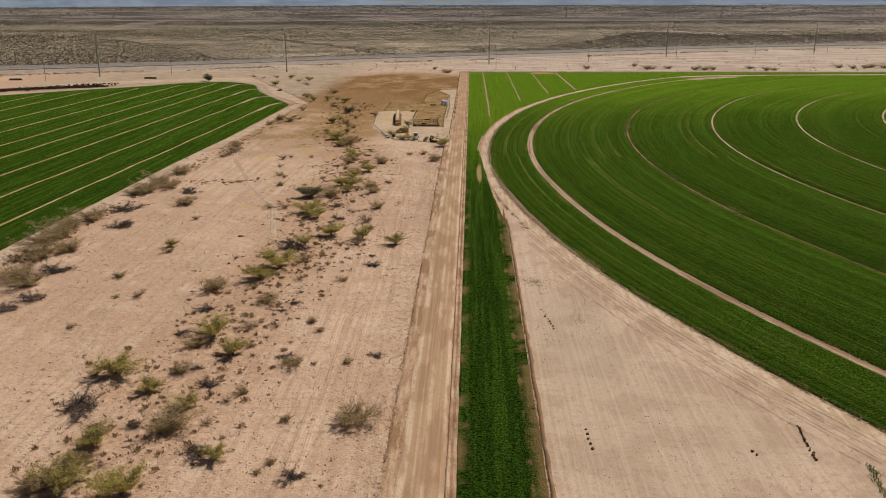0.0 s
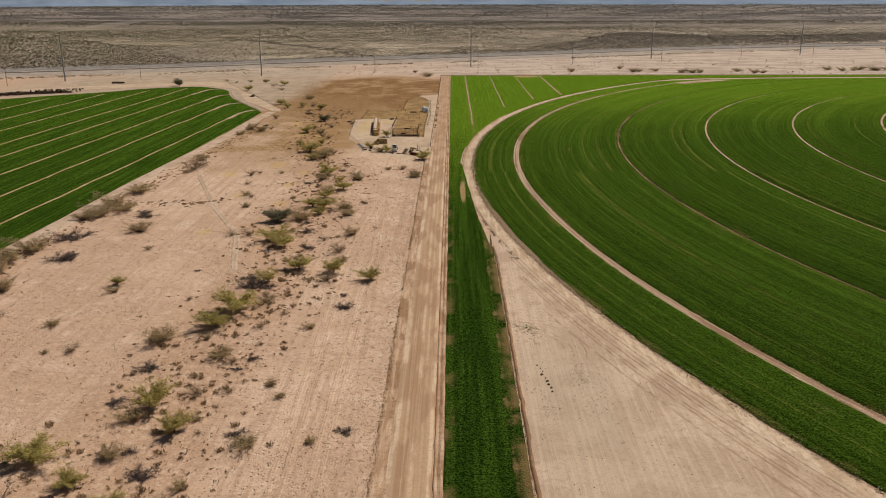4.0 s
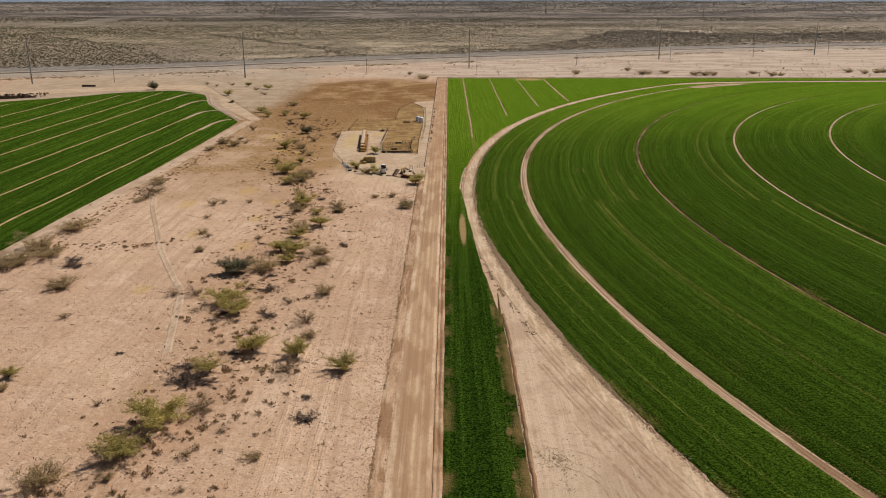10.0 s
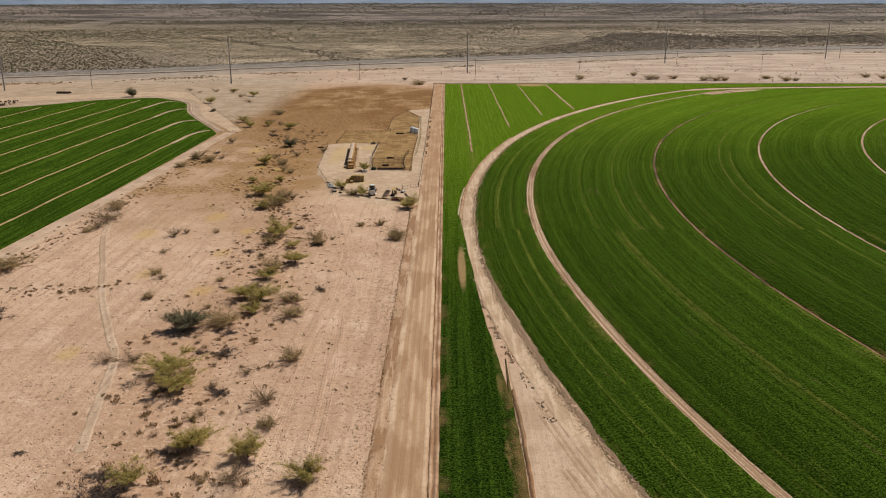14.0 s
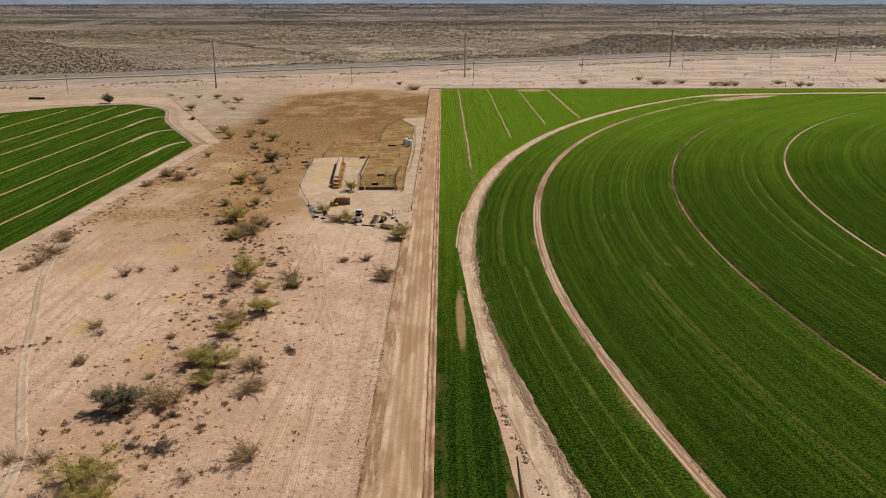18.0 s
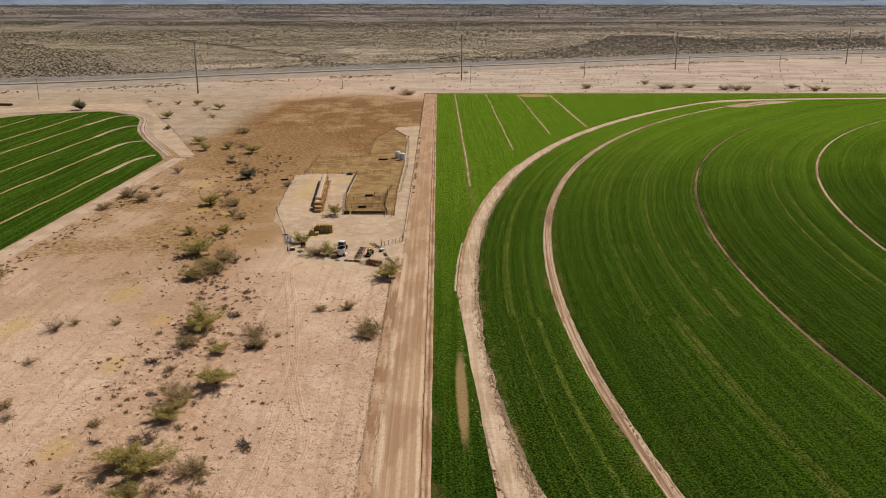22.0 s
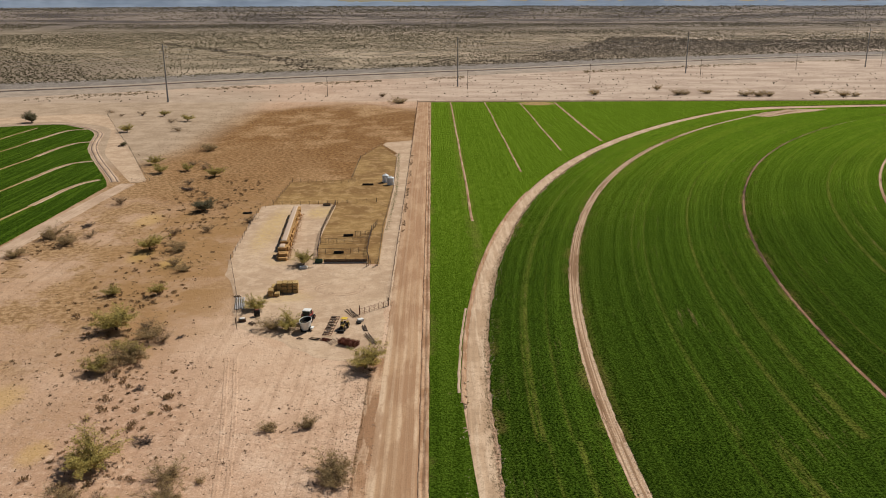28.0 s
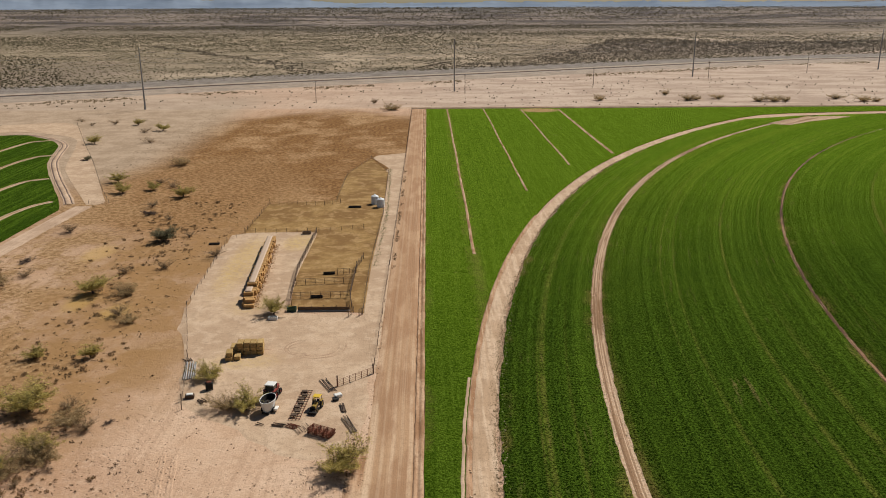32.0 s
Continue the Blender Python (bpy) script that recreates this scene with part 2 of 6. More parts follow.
    dune = k.noise(0.03, 6, 0.65, stretch=(0.6, 1.4, 1.0))
    sand = k.mix(k.ramp(dune, 0.44, 0.58), (0.51, 0.41, 0.335), (0.37, 0.285, 0.23))
    c = k.mix(k.math("MULTIPLY", pale, 0.85), c, k.mix(k.ramp(spk_far(k), 0.55, 0.64, 0, 0.6), sand, (0.26, 0.185, 0.14)))
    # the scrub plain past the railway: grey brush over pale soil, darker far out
    line = k.math("SUBTRACT", y, k.math("MULTIPLY_ADD", x, 0.47, 1060.0))
    farm = k.ramp(line, 20, 60)
    patches = k.noise(0.0036, 7, 0.66, stretch=(1.0, 1.2, 1.0))
    spots = k.noise(0.02, 6, 0.72)
    brush = k.mix(k.ramp(spots, 0.43, 0.58), (0.335, 0.265, 0.19), (0.20, 0.16, 0.118))
    brush = k.mix(k.ramp(patches, 0.52, 0.62, 0, 0.5), brush, (0.23, 0.18, 0.135))
    brush = k.mix(k.ramp(patches, 0.44, 0.37, 0, 0.75), brush, (0.50, 0.40, 0.30))
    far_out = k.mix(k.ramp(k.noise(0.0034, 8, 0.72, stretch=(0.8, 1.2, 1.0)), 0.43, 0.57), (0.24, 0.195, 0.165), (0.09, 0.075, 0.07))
    # grey haze of distance mixed into the land colour towards the horizon
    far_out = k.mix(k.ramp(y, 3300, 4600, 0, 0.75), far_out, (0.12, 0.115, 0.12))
    thick = k.math("MAXIMUM", k.zone(520, 1450, 400, 160, 0.3, 0.7, 0.006), k.zone(-440, 1050, 170, 190, 0.4, 0.8, 0.01))
    brush = k.mix(k.math("MULTIPLY", thick, 0.8), brush, k.mix(k.ramp(spots, 0.44, 0.56), (0.20, 0.155, 0.125), (0.27, 0.215, 0.165)))
    brush = k.mix(k.math("MULTIPLY", k.zone(-900, 1800, 1000, 900, 0.4, 0.6, 0.003), k.ramp(spots, 0.40, 0.54, 0.1, 0.5)), brush, (0.20, 0.165, 0.10))
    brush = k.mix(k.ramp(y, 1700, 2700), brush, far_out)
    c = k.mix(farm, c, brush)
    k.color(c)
    h = k.math("ADD", k.math("MULTIPLY", fine, 0.7), k.math("MULTIPLY", grit, 0.3))
    h = k.math("SUBTRACT", h, k.math("MULTIPLY", pit, 0.5))
    k.bump(h, 1.0, 0.26)
    return k.m


def dirt_material(name, base, dark, light, along=(3.0, 0.05, 1.0), ruts=0.5, stains=()):
    """Driven earth: streaks along the way of travel, patches and grit."""
    k = Mat(name, 0.95, 0.1)
    streak = k.noise(1.0, 4, stretch=along)
    patch, grit = k.noise(0.08, 4), k.noise(4.0, 3)
    fine = k.noise(0.9, 4, 0.65)
    c = k.mix(k.ramp(patch, 0.44, 0.57), base, dark)
    c = k.mix(k.ramp(streak, 0.51, 0.60, 0, ruts), c, light)
    c = k.mix(k.ramp(streak, 0.48, 0.40, 0, ruts), c, dark)
    c = k.mix(k.ramp(fine, 0.53, 0.62, 0, 0.4), c, tuple(x * 0.72 for x in dark))
    c = k.mix(k.ramp(grit, 0.53, 0.62, 0, 0.35), c, tuple(x * 0.6 for x in dark))
    c = k.mix(k.ramp(k.noise(0.4, 4, 0.65, stretch=(1.0, 0.3, 1.0)), 0.57, 0.68, 0, 0.3), c, tuple(x * 0.8 for x in dark))
    for cx, cy, rx, ry, tone, amount in stains:
        c = k.mix(k.math("MULTIPLY", k.zone(cx, cy, rx, ry, 0.5, 0.9), k.ramp(fine, 0.40, 0.58, amount, amount * 0.35)), c, tone)
    k.color(c)
    k.bump(k.math("ADD", streak, k.math("ADD", k.math("MULTIPLY", grit, 0.4), k.math("MULTIPLY", fine, 0.5))), 0.6, 0.2)
    return k.m


def road_material():
    """Graded road: pale wheel lines and verges over brown, with damp patches along it."""
    k = Mat("road_dirt", 0.95, 0.1)
    x, y, z = k.xyz()
    streak = k.noise(1.0, 4, 0.6, stretch=(1.6, 0.012, 1.0))
    wear = k.noise(1.0, 4, 0.6, stretch=(0.25, 0.06, 1.0))
    fine, grit = k.noise(0.9, 4, 0.65), k.noise(4.0, 3)
    u = k.math("ADD", x, k.math("MULTIPLY", k.math("SUBTRACT", k.noise(0.05, 2), 0.5), 0.8))
    c = k.mix(k.ramp(wear, 0.42, 0.58), (0.43, 0.275, 0.165), (0.34, 0.20, 0.115))
    for cx, half, amt in ((-6.9, 0.8, 0.85), (-5.2, 0.4, 0.3), (-3.7, 0.5, 0.55), (-2.4, 0.35, 0.25), (-1.0, 0.45, 0.75)):
        d = k.math("ABSOLUTE", k.math("SUBTRACT", u, cx))
        c = k.mix(k.math("MULTIPLY", k.ramp(d, half, half * 0.3), k.ramp(wear, 0.58, 0.44, amt * 0.25, amt)), c, (0.62, 0.46, 0.325))
    mid_band = k.math("MULTIPLY", k.ramp(k.math("ABSOLUTE", k.math("SUBTRACT", u, -3.9)), 1.3, 0.6), k.ramp(k.noise(1.0, 3, 0.6, stretch=(0.1, 0.045, 1.0)), 0.50, 0.60))
    c = k.mix(k.math("MULTIPLY", mid_band, 0.75), c, (0.35, 0.215, 0.125))
    # redder and darker past the yard
    c = k.mix(k.ramp(y, 370, 470, 0, 0.7), c, k.mix(k.ramp(wear, 0.42, 0.58), (0.43, 0.265, 0.155), (0.36, 0.205, 0.115)))
    c = k.mix(k.ramp(streak, 0.52, 0.60, 0, 0.2), c, (0.58, 0.43, 0.30))
    c = k.mix(k.ramp(streak, 0.47, 0.40, 0, 0.25), c, (0.35, 0.22, 0.13))
    c = k.mix(k.ramp(fine, 0.53, 0.62, 0, 0.3), c, (0.33, 0.21, 0.13))
    c = k.mix(k.ramp(grit, 0.53, 0.62, 0, 0.35), c, (0.28, 0.18, 0.11))
    k.color(c)
    k.bump(k.math("ADD", streak, k.math("ADD", k.math("MULTIPLY", grit, 0.4), k.math("MULTIPLY", fine, 0.5))), 0.6, 0.15)
    return k.m


def polar(k):
    x, y, z = k.xyz()
    u, v = k.math("SUBTRACT", x, PIVOT.x), k.math("SUBTRACT", y, PIVOT.y)
    r = k.math("SQRT", k.math("ADD", k.math("MULTIPLY", u, u), k.math("MULTIPLY", v, v)))
    th = k.math("ARCTAN2", v, u)
    cb = k.n("ShaderNodeCombineXYZ")
    k.link(r, cb.inputs[0])
    k.link(k.math("MULTIPLY", th, 12.0), cb.inputs[1])
    return r, cb.outputs[0]


def track_material(name, base, dark, light):
    """Irrigation wheel track: twin ruts and blotches that follow the circle."""
    k = Mat(name, 0.95, 0.1)
    r, vec = polar(k)
    along = k.noise(1.0, 3, 0.6, vec, (2.4, 0.5, 1.0))
    blot = k.noise(1.0, 4, 0.65, vec, (0.25, 0.8, 1.0))
    fine = k.noise(1.3, 4, 0.7)
    c = k.mix(k.ramp(fine, 0.42, 0.58), base, light)
    c = k.mix(k.ramp(along, 0.48, 0.56, 0, 0.8), c, dark)
    c = k.mix(k.ramp(blot, 0.52, 0.60, 0, 0.8), c, tuple(v * 0.9 for v in dark))
    c = k.mix(k.ramp(fine, 0.55, 0.63, 0, 0.6), c, tuple(v * 0.55 for v in dark))
    for centre in TRACKS:
        for o in (-0.5, 0.5):
            d = k.math("ABSOLUTE", k.math("SUBTRACT", k.math("MULTIPLY_ADD", along, 0.25, r), centre + o + 0.12))
            c = k.mix(k.ramp(d, 0.22, 0.06, 0, 0.7), c, tuple(v * 0.75 for v in dark))
    k.color(c)
    k.bump(k.math("ADD", along, fine), 0.8, 0.25)
    return k.m


def crop_material(name, kind):
    """Leafy crop: kind is circle, strip or field. Fleecy tops, drilled rows, thin yellow lines and dry gaps."""
    k = Mat(name, 0.9, 0.0)
    k.b.inputs["Sheen Roughness"].default_value = 0.5
    k.b.inputs["Sheen Tint"].default_value = (0.40, 0.62, 0.06, 1.0)
    fine, mid, big = k.noise(2.6, 5, 0.75), k.noise(0.3, 5, 0.6), k.noise(0.02, 4)
    x, y, z = k.xyz()
    lush = 1.0
    # dark end of the leaf tones: shade between plants put into the colour
    leaf = k.ramp(fine, 0.40, 0.60)
    if kind == "circle":
        r, vec = polar(k)
        rows = k.noise(1.0, 3, 0.6, vec, (0.9, 0.05, 1.0))
        thin = k.noise(1.0, 3, 0.6, vec, (1.9, 0.08, 1.0))
        bands = k.noise(1.0, 2, 0.5, vec, (0.13, 0.05, 1.0))
        lines = k.noise(1.0, 2, 0.5, vec, (0.45, 0.035, 1.0))
        # paler far crop, with brightening at low view angles put into the colour
        far_lift = k.ramp(k.math("MULTIPLY_ADD", big, 160.0, k.math("MULTIPLY_ADD", x, -0.15, y)), 480, 720)
        c = k.mix(leaf, (0.0014, 0.0085, 0.0012), (0.0155, 0.0440, 0.0036))
        c = k.mix(far_lift, c, k.mix(leaf, (0.0480, 0.1040, 0.0034), (0.1340, 0.2280, 0.0145)))
        c = k.mix(k.ramp(mid, 0.5, 0.6, 0, 0.35), c, k.mix(far_lift, (0.0090, 0.0312, 0.0026), (0.0600, 0.1150, 0.0060)))
        c = k.mix(k.ramp(thin, 0.50, 0.57, 0, 0.5), c, k.mix(far_lift, (0.0065, 0.0240, 0.0022), (0.0480, 0.0950, 0.0050)))
        c = k.mix(k.ramp(rows, 0.54, 0.62, 0, 0.45), c, k.mix(far_lift, (0.0400, 0.0850, 0.0080), (0.1600, 0.2200, 0.0200)))
        c = k.mix(k.ramp(bands, 0.55, 0.65, 0, 0.35), c, k.mix(far_lift, (0.0430, 0.0850, 0.0080), (0.1700, 0.2250, 0.0200)))
        worn = k.math("MULTIPLY", k.ramp(lines, 0.60, 0.67), k.ramp(k.math("MULTIPLY_ADD", mid, 0.4, k.math("MULTIPLY", fine, 0.6)), 0.42, 0.58, 0.05, 0.75))
        c = k.mix(worn, c, (0.1900, 0.1750, 0.0380))
        dash = k.math("MULTIPLY", k.ramp(k.noise(1.0, 4, 0.7, vec, (1.1, 2.4, 1.0)), 0.58, 0.66), k.math("MULTIPLY", k.ramp(k.noise(0.04, 3), 0.48, 0.60), k.ramp(fine, 0.46, 0.56)))
        lush = k.math("SUBTRACT", 1.0, k.math("MULTIPLY", dash, 0.7))
        c = k.mix(k.math("MULTIPLY", dash, 0.8), c, (0.3000, 0.2300, 0.0900))
        # dry crop beside the wheel tracks
        for t, half in ((TRACKS[0], 3.6), (TRACKS[1], 2.4), (R_CROP, 2.2)):
            d = k.math("ADD", k.math("ABSOLUTE", k.math("SUBTRACT", r, t)), k.math("MULTIPLY", k.math("SUBTRACT", mid, 0.5), 4.0))
            gap = k.math("MULTIPLY", k.ramp(d, half, half * 0.3), k.math("MULTIPLY", k.ramp(k.noise(0.07, 4, 0.6), 0.50, 0.62), k.ramp(fine, 0.42, 0.54)))
            c = k.mix(k.math("MULTIPLY", gap, 0.75), c, (0.2400, 0.1500, 0.0600))
        sheen = k.ramp(rows, 0.40, 0.60, 0.72, 1.0)
        h = k.math("ADD", fine, k.math("MULTIPLY", thin, 0.8))
    else:
        rows = k.noise(1.0, 3, 0.6, stretch=(0.8, 0.02, 1.0))
        c = k.mix(leaf, (0.0022, 0.0105, 0.0024), (0.0200, 0.0520, 0.0050))
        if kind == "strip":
            # lighter with distance: crop tone plus low-angle brightness painted in
            far_lift = k.ramp(k.math("MULTIPLY_ADD", big, 80.0, y), 290, 540)
            c = k.mix(far_lift, c, k.mix(leaf, (0.0560, 0.1150, 0.0050), (0.1350, 0.2150, 0.0160)))
        else:
            # the same painted brightening with distance, weaker here
            far_lift = k.ramp(y, 260, 560, 0.12, 0.5)
            c = k.mix(far_lift, c, k.mix(leaf, (0.0200, 0.0520, 0.0040), (0.0560, 0.1080, 0.0100)))
        c = k.mix(k.ramp(rows, 0.5, 0.6, 0, 0.5), c, k.mix(far_lift, (0.0240, 0.0560, 0.0060), (0.1050, 0.1700, 0.0120)))
        c = k.mix(k.ramp(mid, 0.62, 0.78, 0, 0.4), c, (0.0900, 0.1100, 0.0180))
        dead = k.math("MULTIPLY", k.ramp(k.noise(0.12, 4, 0.6), 0.66, 0.74), k.ramp(rows, 0.45, 0.6))
        c = k.mix(k.math("MULTIPLY", dead, 0.6), c, (0.2400, 0.1800, 0.0800))
        # dry edges of the strip where the water does not reach
        gone = k.noise(0.085, 5, 0.6)
        for cx, half, lo in ((0.9, 2.6, 0.48), (11.9, 0.5, 0.46), (14.0, 2.4, 0.39)) if kind == "strip" else ():
            d = k.math("ABSOLUTE", k.math("SUBTRACT", x, cx))
            d = k.math("ADD", d, k.math("MULTIPLY", k.math("SUBTRACT", mid, 0.5), 2.4))
            m = k.math("MULTIPLY", k.ramp(d, half, half * 0.1), k.ramp(gone, lo, lo + 0.12))
            m = k.math("MULTIPLY", m, k.math("MULTIPLY", k.ramp(y, 330, 200, 0.25, 0.9), k.ramp(fine, 0.36, 0.56, 1.0, 0.55)))
            lush = k.math("MULTIPLY", lush, k.math("SUBTRACT", 1.0, m))
            c = k.mix(m, c, k.mix(fine, (0.2600, 0.1450, 0.0550), (0.4800, 0.3000, 0.1500)))
        for zx, zy, rx, ry in ((6.3, 320, 1.0, 16.5), (70, 784, 11, 9)) if kind == "strip" else ():
            m = k.math("MULTIPLY", k.zone(zx, zy, rx, ry, 0.3, 0.5, 0.5), k.ramp(fine, 0.36, 0.5, 0.75, 1.0))
            lush = k.math("MULTIPLY", lush, k.math("SUBTRACT", 1.0, m))
            c = k.mix(m, c, k.mix(fine, (0.3400, 0.2200, 0.0900), (0.5200, 0.3600, 0.1800)))
        sheen = k.ramp(rows, 0.40, 0.60, 0.3, 0.6)
        h = k.math("ADD", fine, k.math("MULTIPLY", mid, 0.5))
    k.color(c)
    k.put(k.b.inputs["Sheen Weight"], k.math("MULTIPLY", lush, k.math("MULTIPLY", k.ramp(fine, 0.40, 0.60, 0.12, 1.0), sheen)))
    k.bump(h, 1.0, 0.7)
    return k.m


SOIL = soil_material()
ROAD_DIRT = road_material()
CURVE_DIRT = dirt_material("curve_road_dirt", (0.55, 0.40, 0.28), (0.44, 0.305, 0.20), (0.63, 0.48, 0.35), (0.9, 0.05, 1.0), 0.6)
FALLOW = dirt_material("fallow_dirt", (0.53, 0.385, 0.28), (0.43, 0.30, 0.21), (0.60, 0.455, 0.34), (1.1, 0.022, 1.0), 0.36,
    ((24, 160, 9, 24, (0.41, 0.315, 0.22), 0.7), (30, 122, 13, 30, (0.44, 0.335, 0.235), 0.5), (46, 118, 6, 12, (0.42, 0.315, 0.215), 0.45)))
SHOULDER_DIRT = dirt_material("shoulder_dirt", (0.45, 0.29, 0.185), (0.30, 0.17, 0.095), (0.58, 0.42, 0.29), (1.2, 0.12, 1.0), 0.5)
RUT_DIRT = dirt_material("rut_dirt", (0.45, 0.315, 0.215), (0.36, 0.24, 0.16), (0.54, 0.40, 0.285), (0.5, 0.2, 1.0), 0.6)
TRACK_DIRT = track_material("wheel_track_dirt", (0.45, 0.305, 0.20), (0.25, 0.145, 0.08), (0.60, 0.445, 0.32))
WET_DIRT = track_material("damp_track_dirt", (0.21, 0.115, 0.062), (0.06, 0.034, 0.018), (0.34, 0.21, 0.125))
BERM_DIRT = dirt_material("berm_dirt", (0.38, 0.27, 0.13), (0.28, 0.19, 0.08), (0.48, 0.36, 0.20), (1.0, 0.2, 1.0), 0.5)
BERM_DARK = dirt_material("ridge_dirt", (0.27, 0.14, 0.075), (0.20, 0.12, 0.065), (0.36, 0.24, 0.14), (1.0, 0.2, 1.0), 0.5)
YARD_DIRT = dirt_material("yard_dirt", (0.52, 0.38, 0.265), (0.44, 0.31, 0.21), (0.59, 0.445, 0.325), (0.3, 0.3, 1.0), 0.5,
    ((-46, 482, 3.5, 22, (0.50, 0.35, 0.15), 0.8), (-34, 500, 4, 7, (0.52, 0.37, 0.16), 0.8), (-32, 422, 6, 3.5, (0.50, 0.36, 0.17), 0.7), (-38, 452, 4, 6, (0.46, 0.32, 0.15), 0.6), (-22, 425, 9, 7, (0.44, 0.30, 0.20), 0.4)))
PEN_DIRT = dirt_material("pen_dirt", (0.32, 0.20, 0.08), (0.22, 0.125, 0.048), (0.44, 0.29, 0.14), (0.3, 0.3, 1.0), 0.5)
CROP = crop_material("circle_crop", "circle")
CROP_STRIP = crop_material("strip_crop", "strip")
CROP_FIELD = crop_material("field_crop", "field")
GRAVEL = dirt_material("roadside_gravel", (0.25, 0.215, 0.19), (0.17, 0.145, 0.125), (0.33, 0.29, 0.25), (0.2, 0.4, 1.0), 0.6)

# ---- ground ----
def axis(dense0, dense1, step, far0, far1):
    vals = list(np.arange(dense0, dense1 + 0.01, step))
    for sgn, lim, v in ((1, far1, dense1), (-1, far0, dense0)):
        d = step
        while sgn * (lim - v) > 0:
            d *= 1.35
            v = v + sgn * d
            vals.append(lim if sgn * (lim - v) < 0 else v)
    return sorted(vals)


gx, gy = axis(-114, -9, 1.6, -4900, 4900), axis(70, 560, 1.6, -900, 4900)
gv = [(x, y, rough_ground(x, y)) for y in gy for x in gx]
w = len(gx)
gf = [(j * w + i, j * w + i + 1, (j + 1) * w + i + 1, (j + 1) * w + i) for j in range(len(gy) - 1) for i in range(w - 1)]
setting("ground", mesh("ground", gv, gf, SOIL, True), "pale pinkish desert soil with grit and brown patches", "ground")


# ---- roads and earth banks ----
def way(name, line, profile, mat, label, category="road", step=3.0):
    vs, fs = ribbon(line, profile, step)
    return setting(name, mesh(name, vs, fs, mat, True), label, category)


way("main_dirt_road", [(-4.0, -120), (-4.0, 799)],
    [(-3.6, 0.0), (-3.2, 0.06), (-2.2, 0.03), (-1.5, 0.07), (-0.7, 0.11), (0.2, 0.10), (1.0, 0.05), (1.7, 0.08), (2.6, 0.09), (3.3, 0.05), (3.5, 0.0)],
    ROAD_DIRT, "straight graded brown dirt road with pale wheel lines")
way("road_shoulder", [(-8.5, -120), (-8.5, 388)], [(-1.4, 0.0), (-0.8, 0.07), (-0.3, 0.10), (0.3, 0.06), (1.0, 0.02)], SHOULDER_DIRT, "low windrow of brown loose dirt along the road", "berm")
way("road_berm", [(0.25, -120), (0.25, 796)], [(-0.75, 0.0), (-0.6, 0.20), (-0.4, 0.24), (-0.2, 0.06), (0.0, 0.06), (0.25, 0.30), (0.5, 0.33), (0.8, 0.26), (0.95, 0.05)], SHOULDER_DIRT, "narrow earth bank with a rut between road and crop", "berm", 1.5)


def arc(r, a0, a1, n):
    return [(PIVOT.x + r * math.cos(radians(a0 + (a1 - a0) * i / n)), PIVOT.y + r * math.sin(radians(a0 + (a1 - a0) * i / n))) for i in range(n + 1)]


curve_line = [p for p in arc(522.9, 222, 137, 240) if p[1] <= y_top(p[0]) + 3] + [(195, 750.5), (215, 757.5), (275, 766), (400, 772), (700, 774)]
way("curved_dirt_road", curve_line, [(-0.9, 0.03), (-0.7, 0.14), (-0.3, 0.04), (0.3, 0.12), (0.9, 0.13), (1.5, 0.04), (2.1, 0.12), (2.8, 0.03)],
    CURVE_DIRT, "pale curved dirt road round the irrigated circle")

# fallow triangle between the green strip and the circle
tri = [(14.3, y) for y in range(262, -110, -6)]
tri += [p for p in arc(522.0, 233, 191, 90)]
setting("fallow_triangle", slab("fallow_triangle", tri, 0.05, FALLOW, 0.05, 0.5), "bare pale fallow corner with faint plough lines", "ground")

way("strip_ridge", [(14.7, -110), (14.7, 236), (14.3, 250)], [(-0.4, 0.05), (-0.2, 0.26), (0.0, 0.32), (0.15, 0.2), (0.3, 0.05)], BERM_DARK, "thin dark earth ridge beside the green strip", "ridge", 1.5)
for i, (r, a0, a1) in enumerate(((524.8, 192.0, 224), (525.7, 192.5, 224), (527.4, 194.5, 222), (528.3, 194.5, 222), (531.0, 197, 214))):
    way("field_trail_%d" % (i + 1), arc(r, a1, a0, 110), [(-0.32, 0.055), (-0.16, 0.075), (0.16, 0.075), (0.32, 0.055)], RUT_DIRT, "shallow wheel rut following the crop edge", "trail", 2.0)
for i, r in enumerate((8.0, 9.6, 12.5)):
    line = [(18.0 + r * math.cos(radians(a)) * 0.9, 178 + 1.2 * r * math.sin(radians(a))) for a in range(-15, 100, 6)]
    way("turn_mark_%d" % (i + 1), line, [(-0.16, 0.053), (-0.08, 0.062), (0.08, 0.062), (0.16, 0.053)], RUT_DIRT, "curved tyre mark on the fallow corner", "trail", 2.0)
way("road_edge_bank", arc(524.3, 178.6, 161, 140), [(-0.55, 0.05), (-0.4, 0.33), (-0.1, 0.36), (0.15, 0.16), (0.3, 0.14), (0.5, 0.05)], SHOULDER_DIRT, "low ragged bank of brown dirt along the curved road", "berm", 1.5)
way("side_bank", arc(525.1, 178.2, 173.8, 60), [(-0.4, 0.2), (-0.2, 0.31), (0.15, 0.32), (0.4, 0.2)], FALLOW, "thin ragged bank beside the curved road", "berm", 1.5)

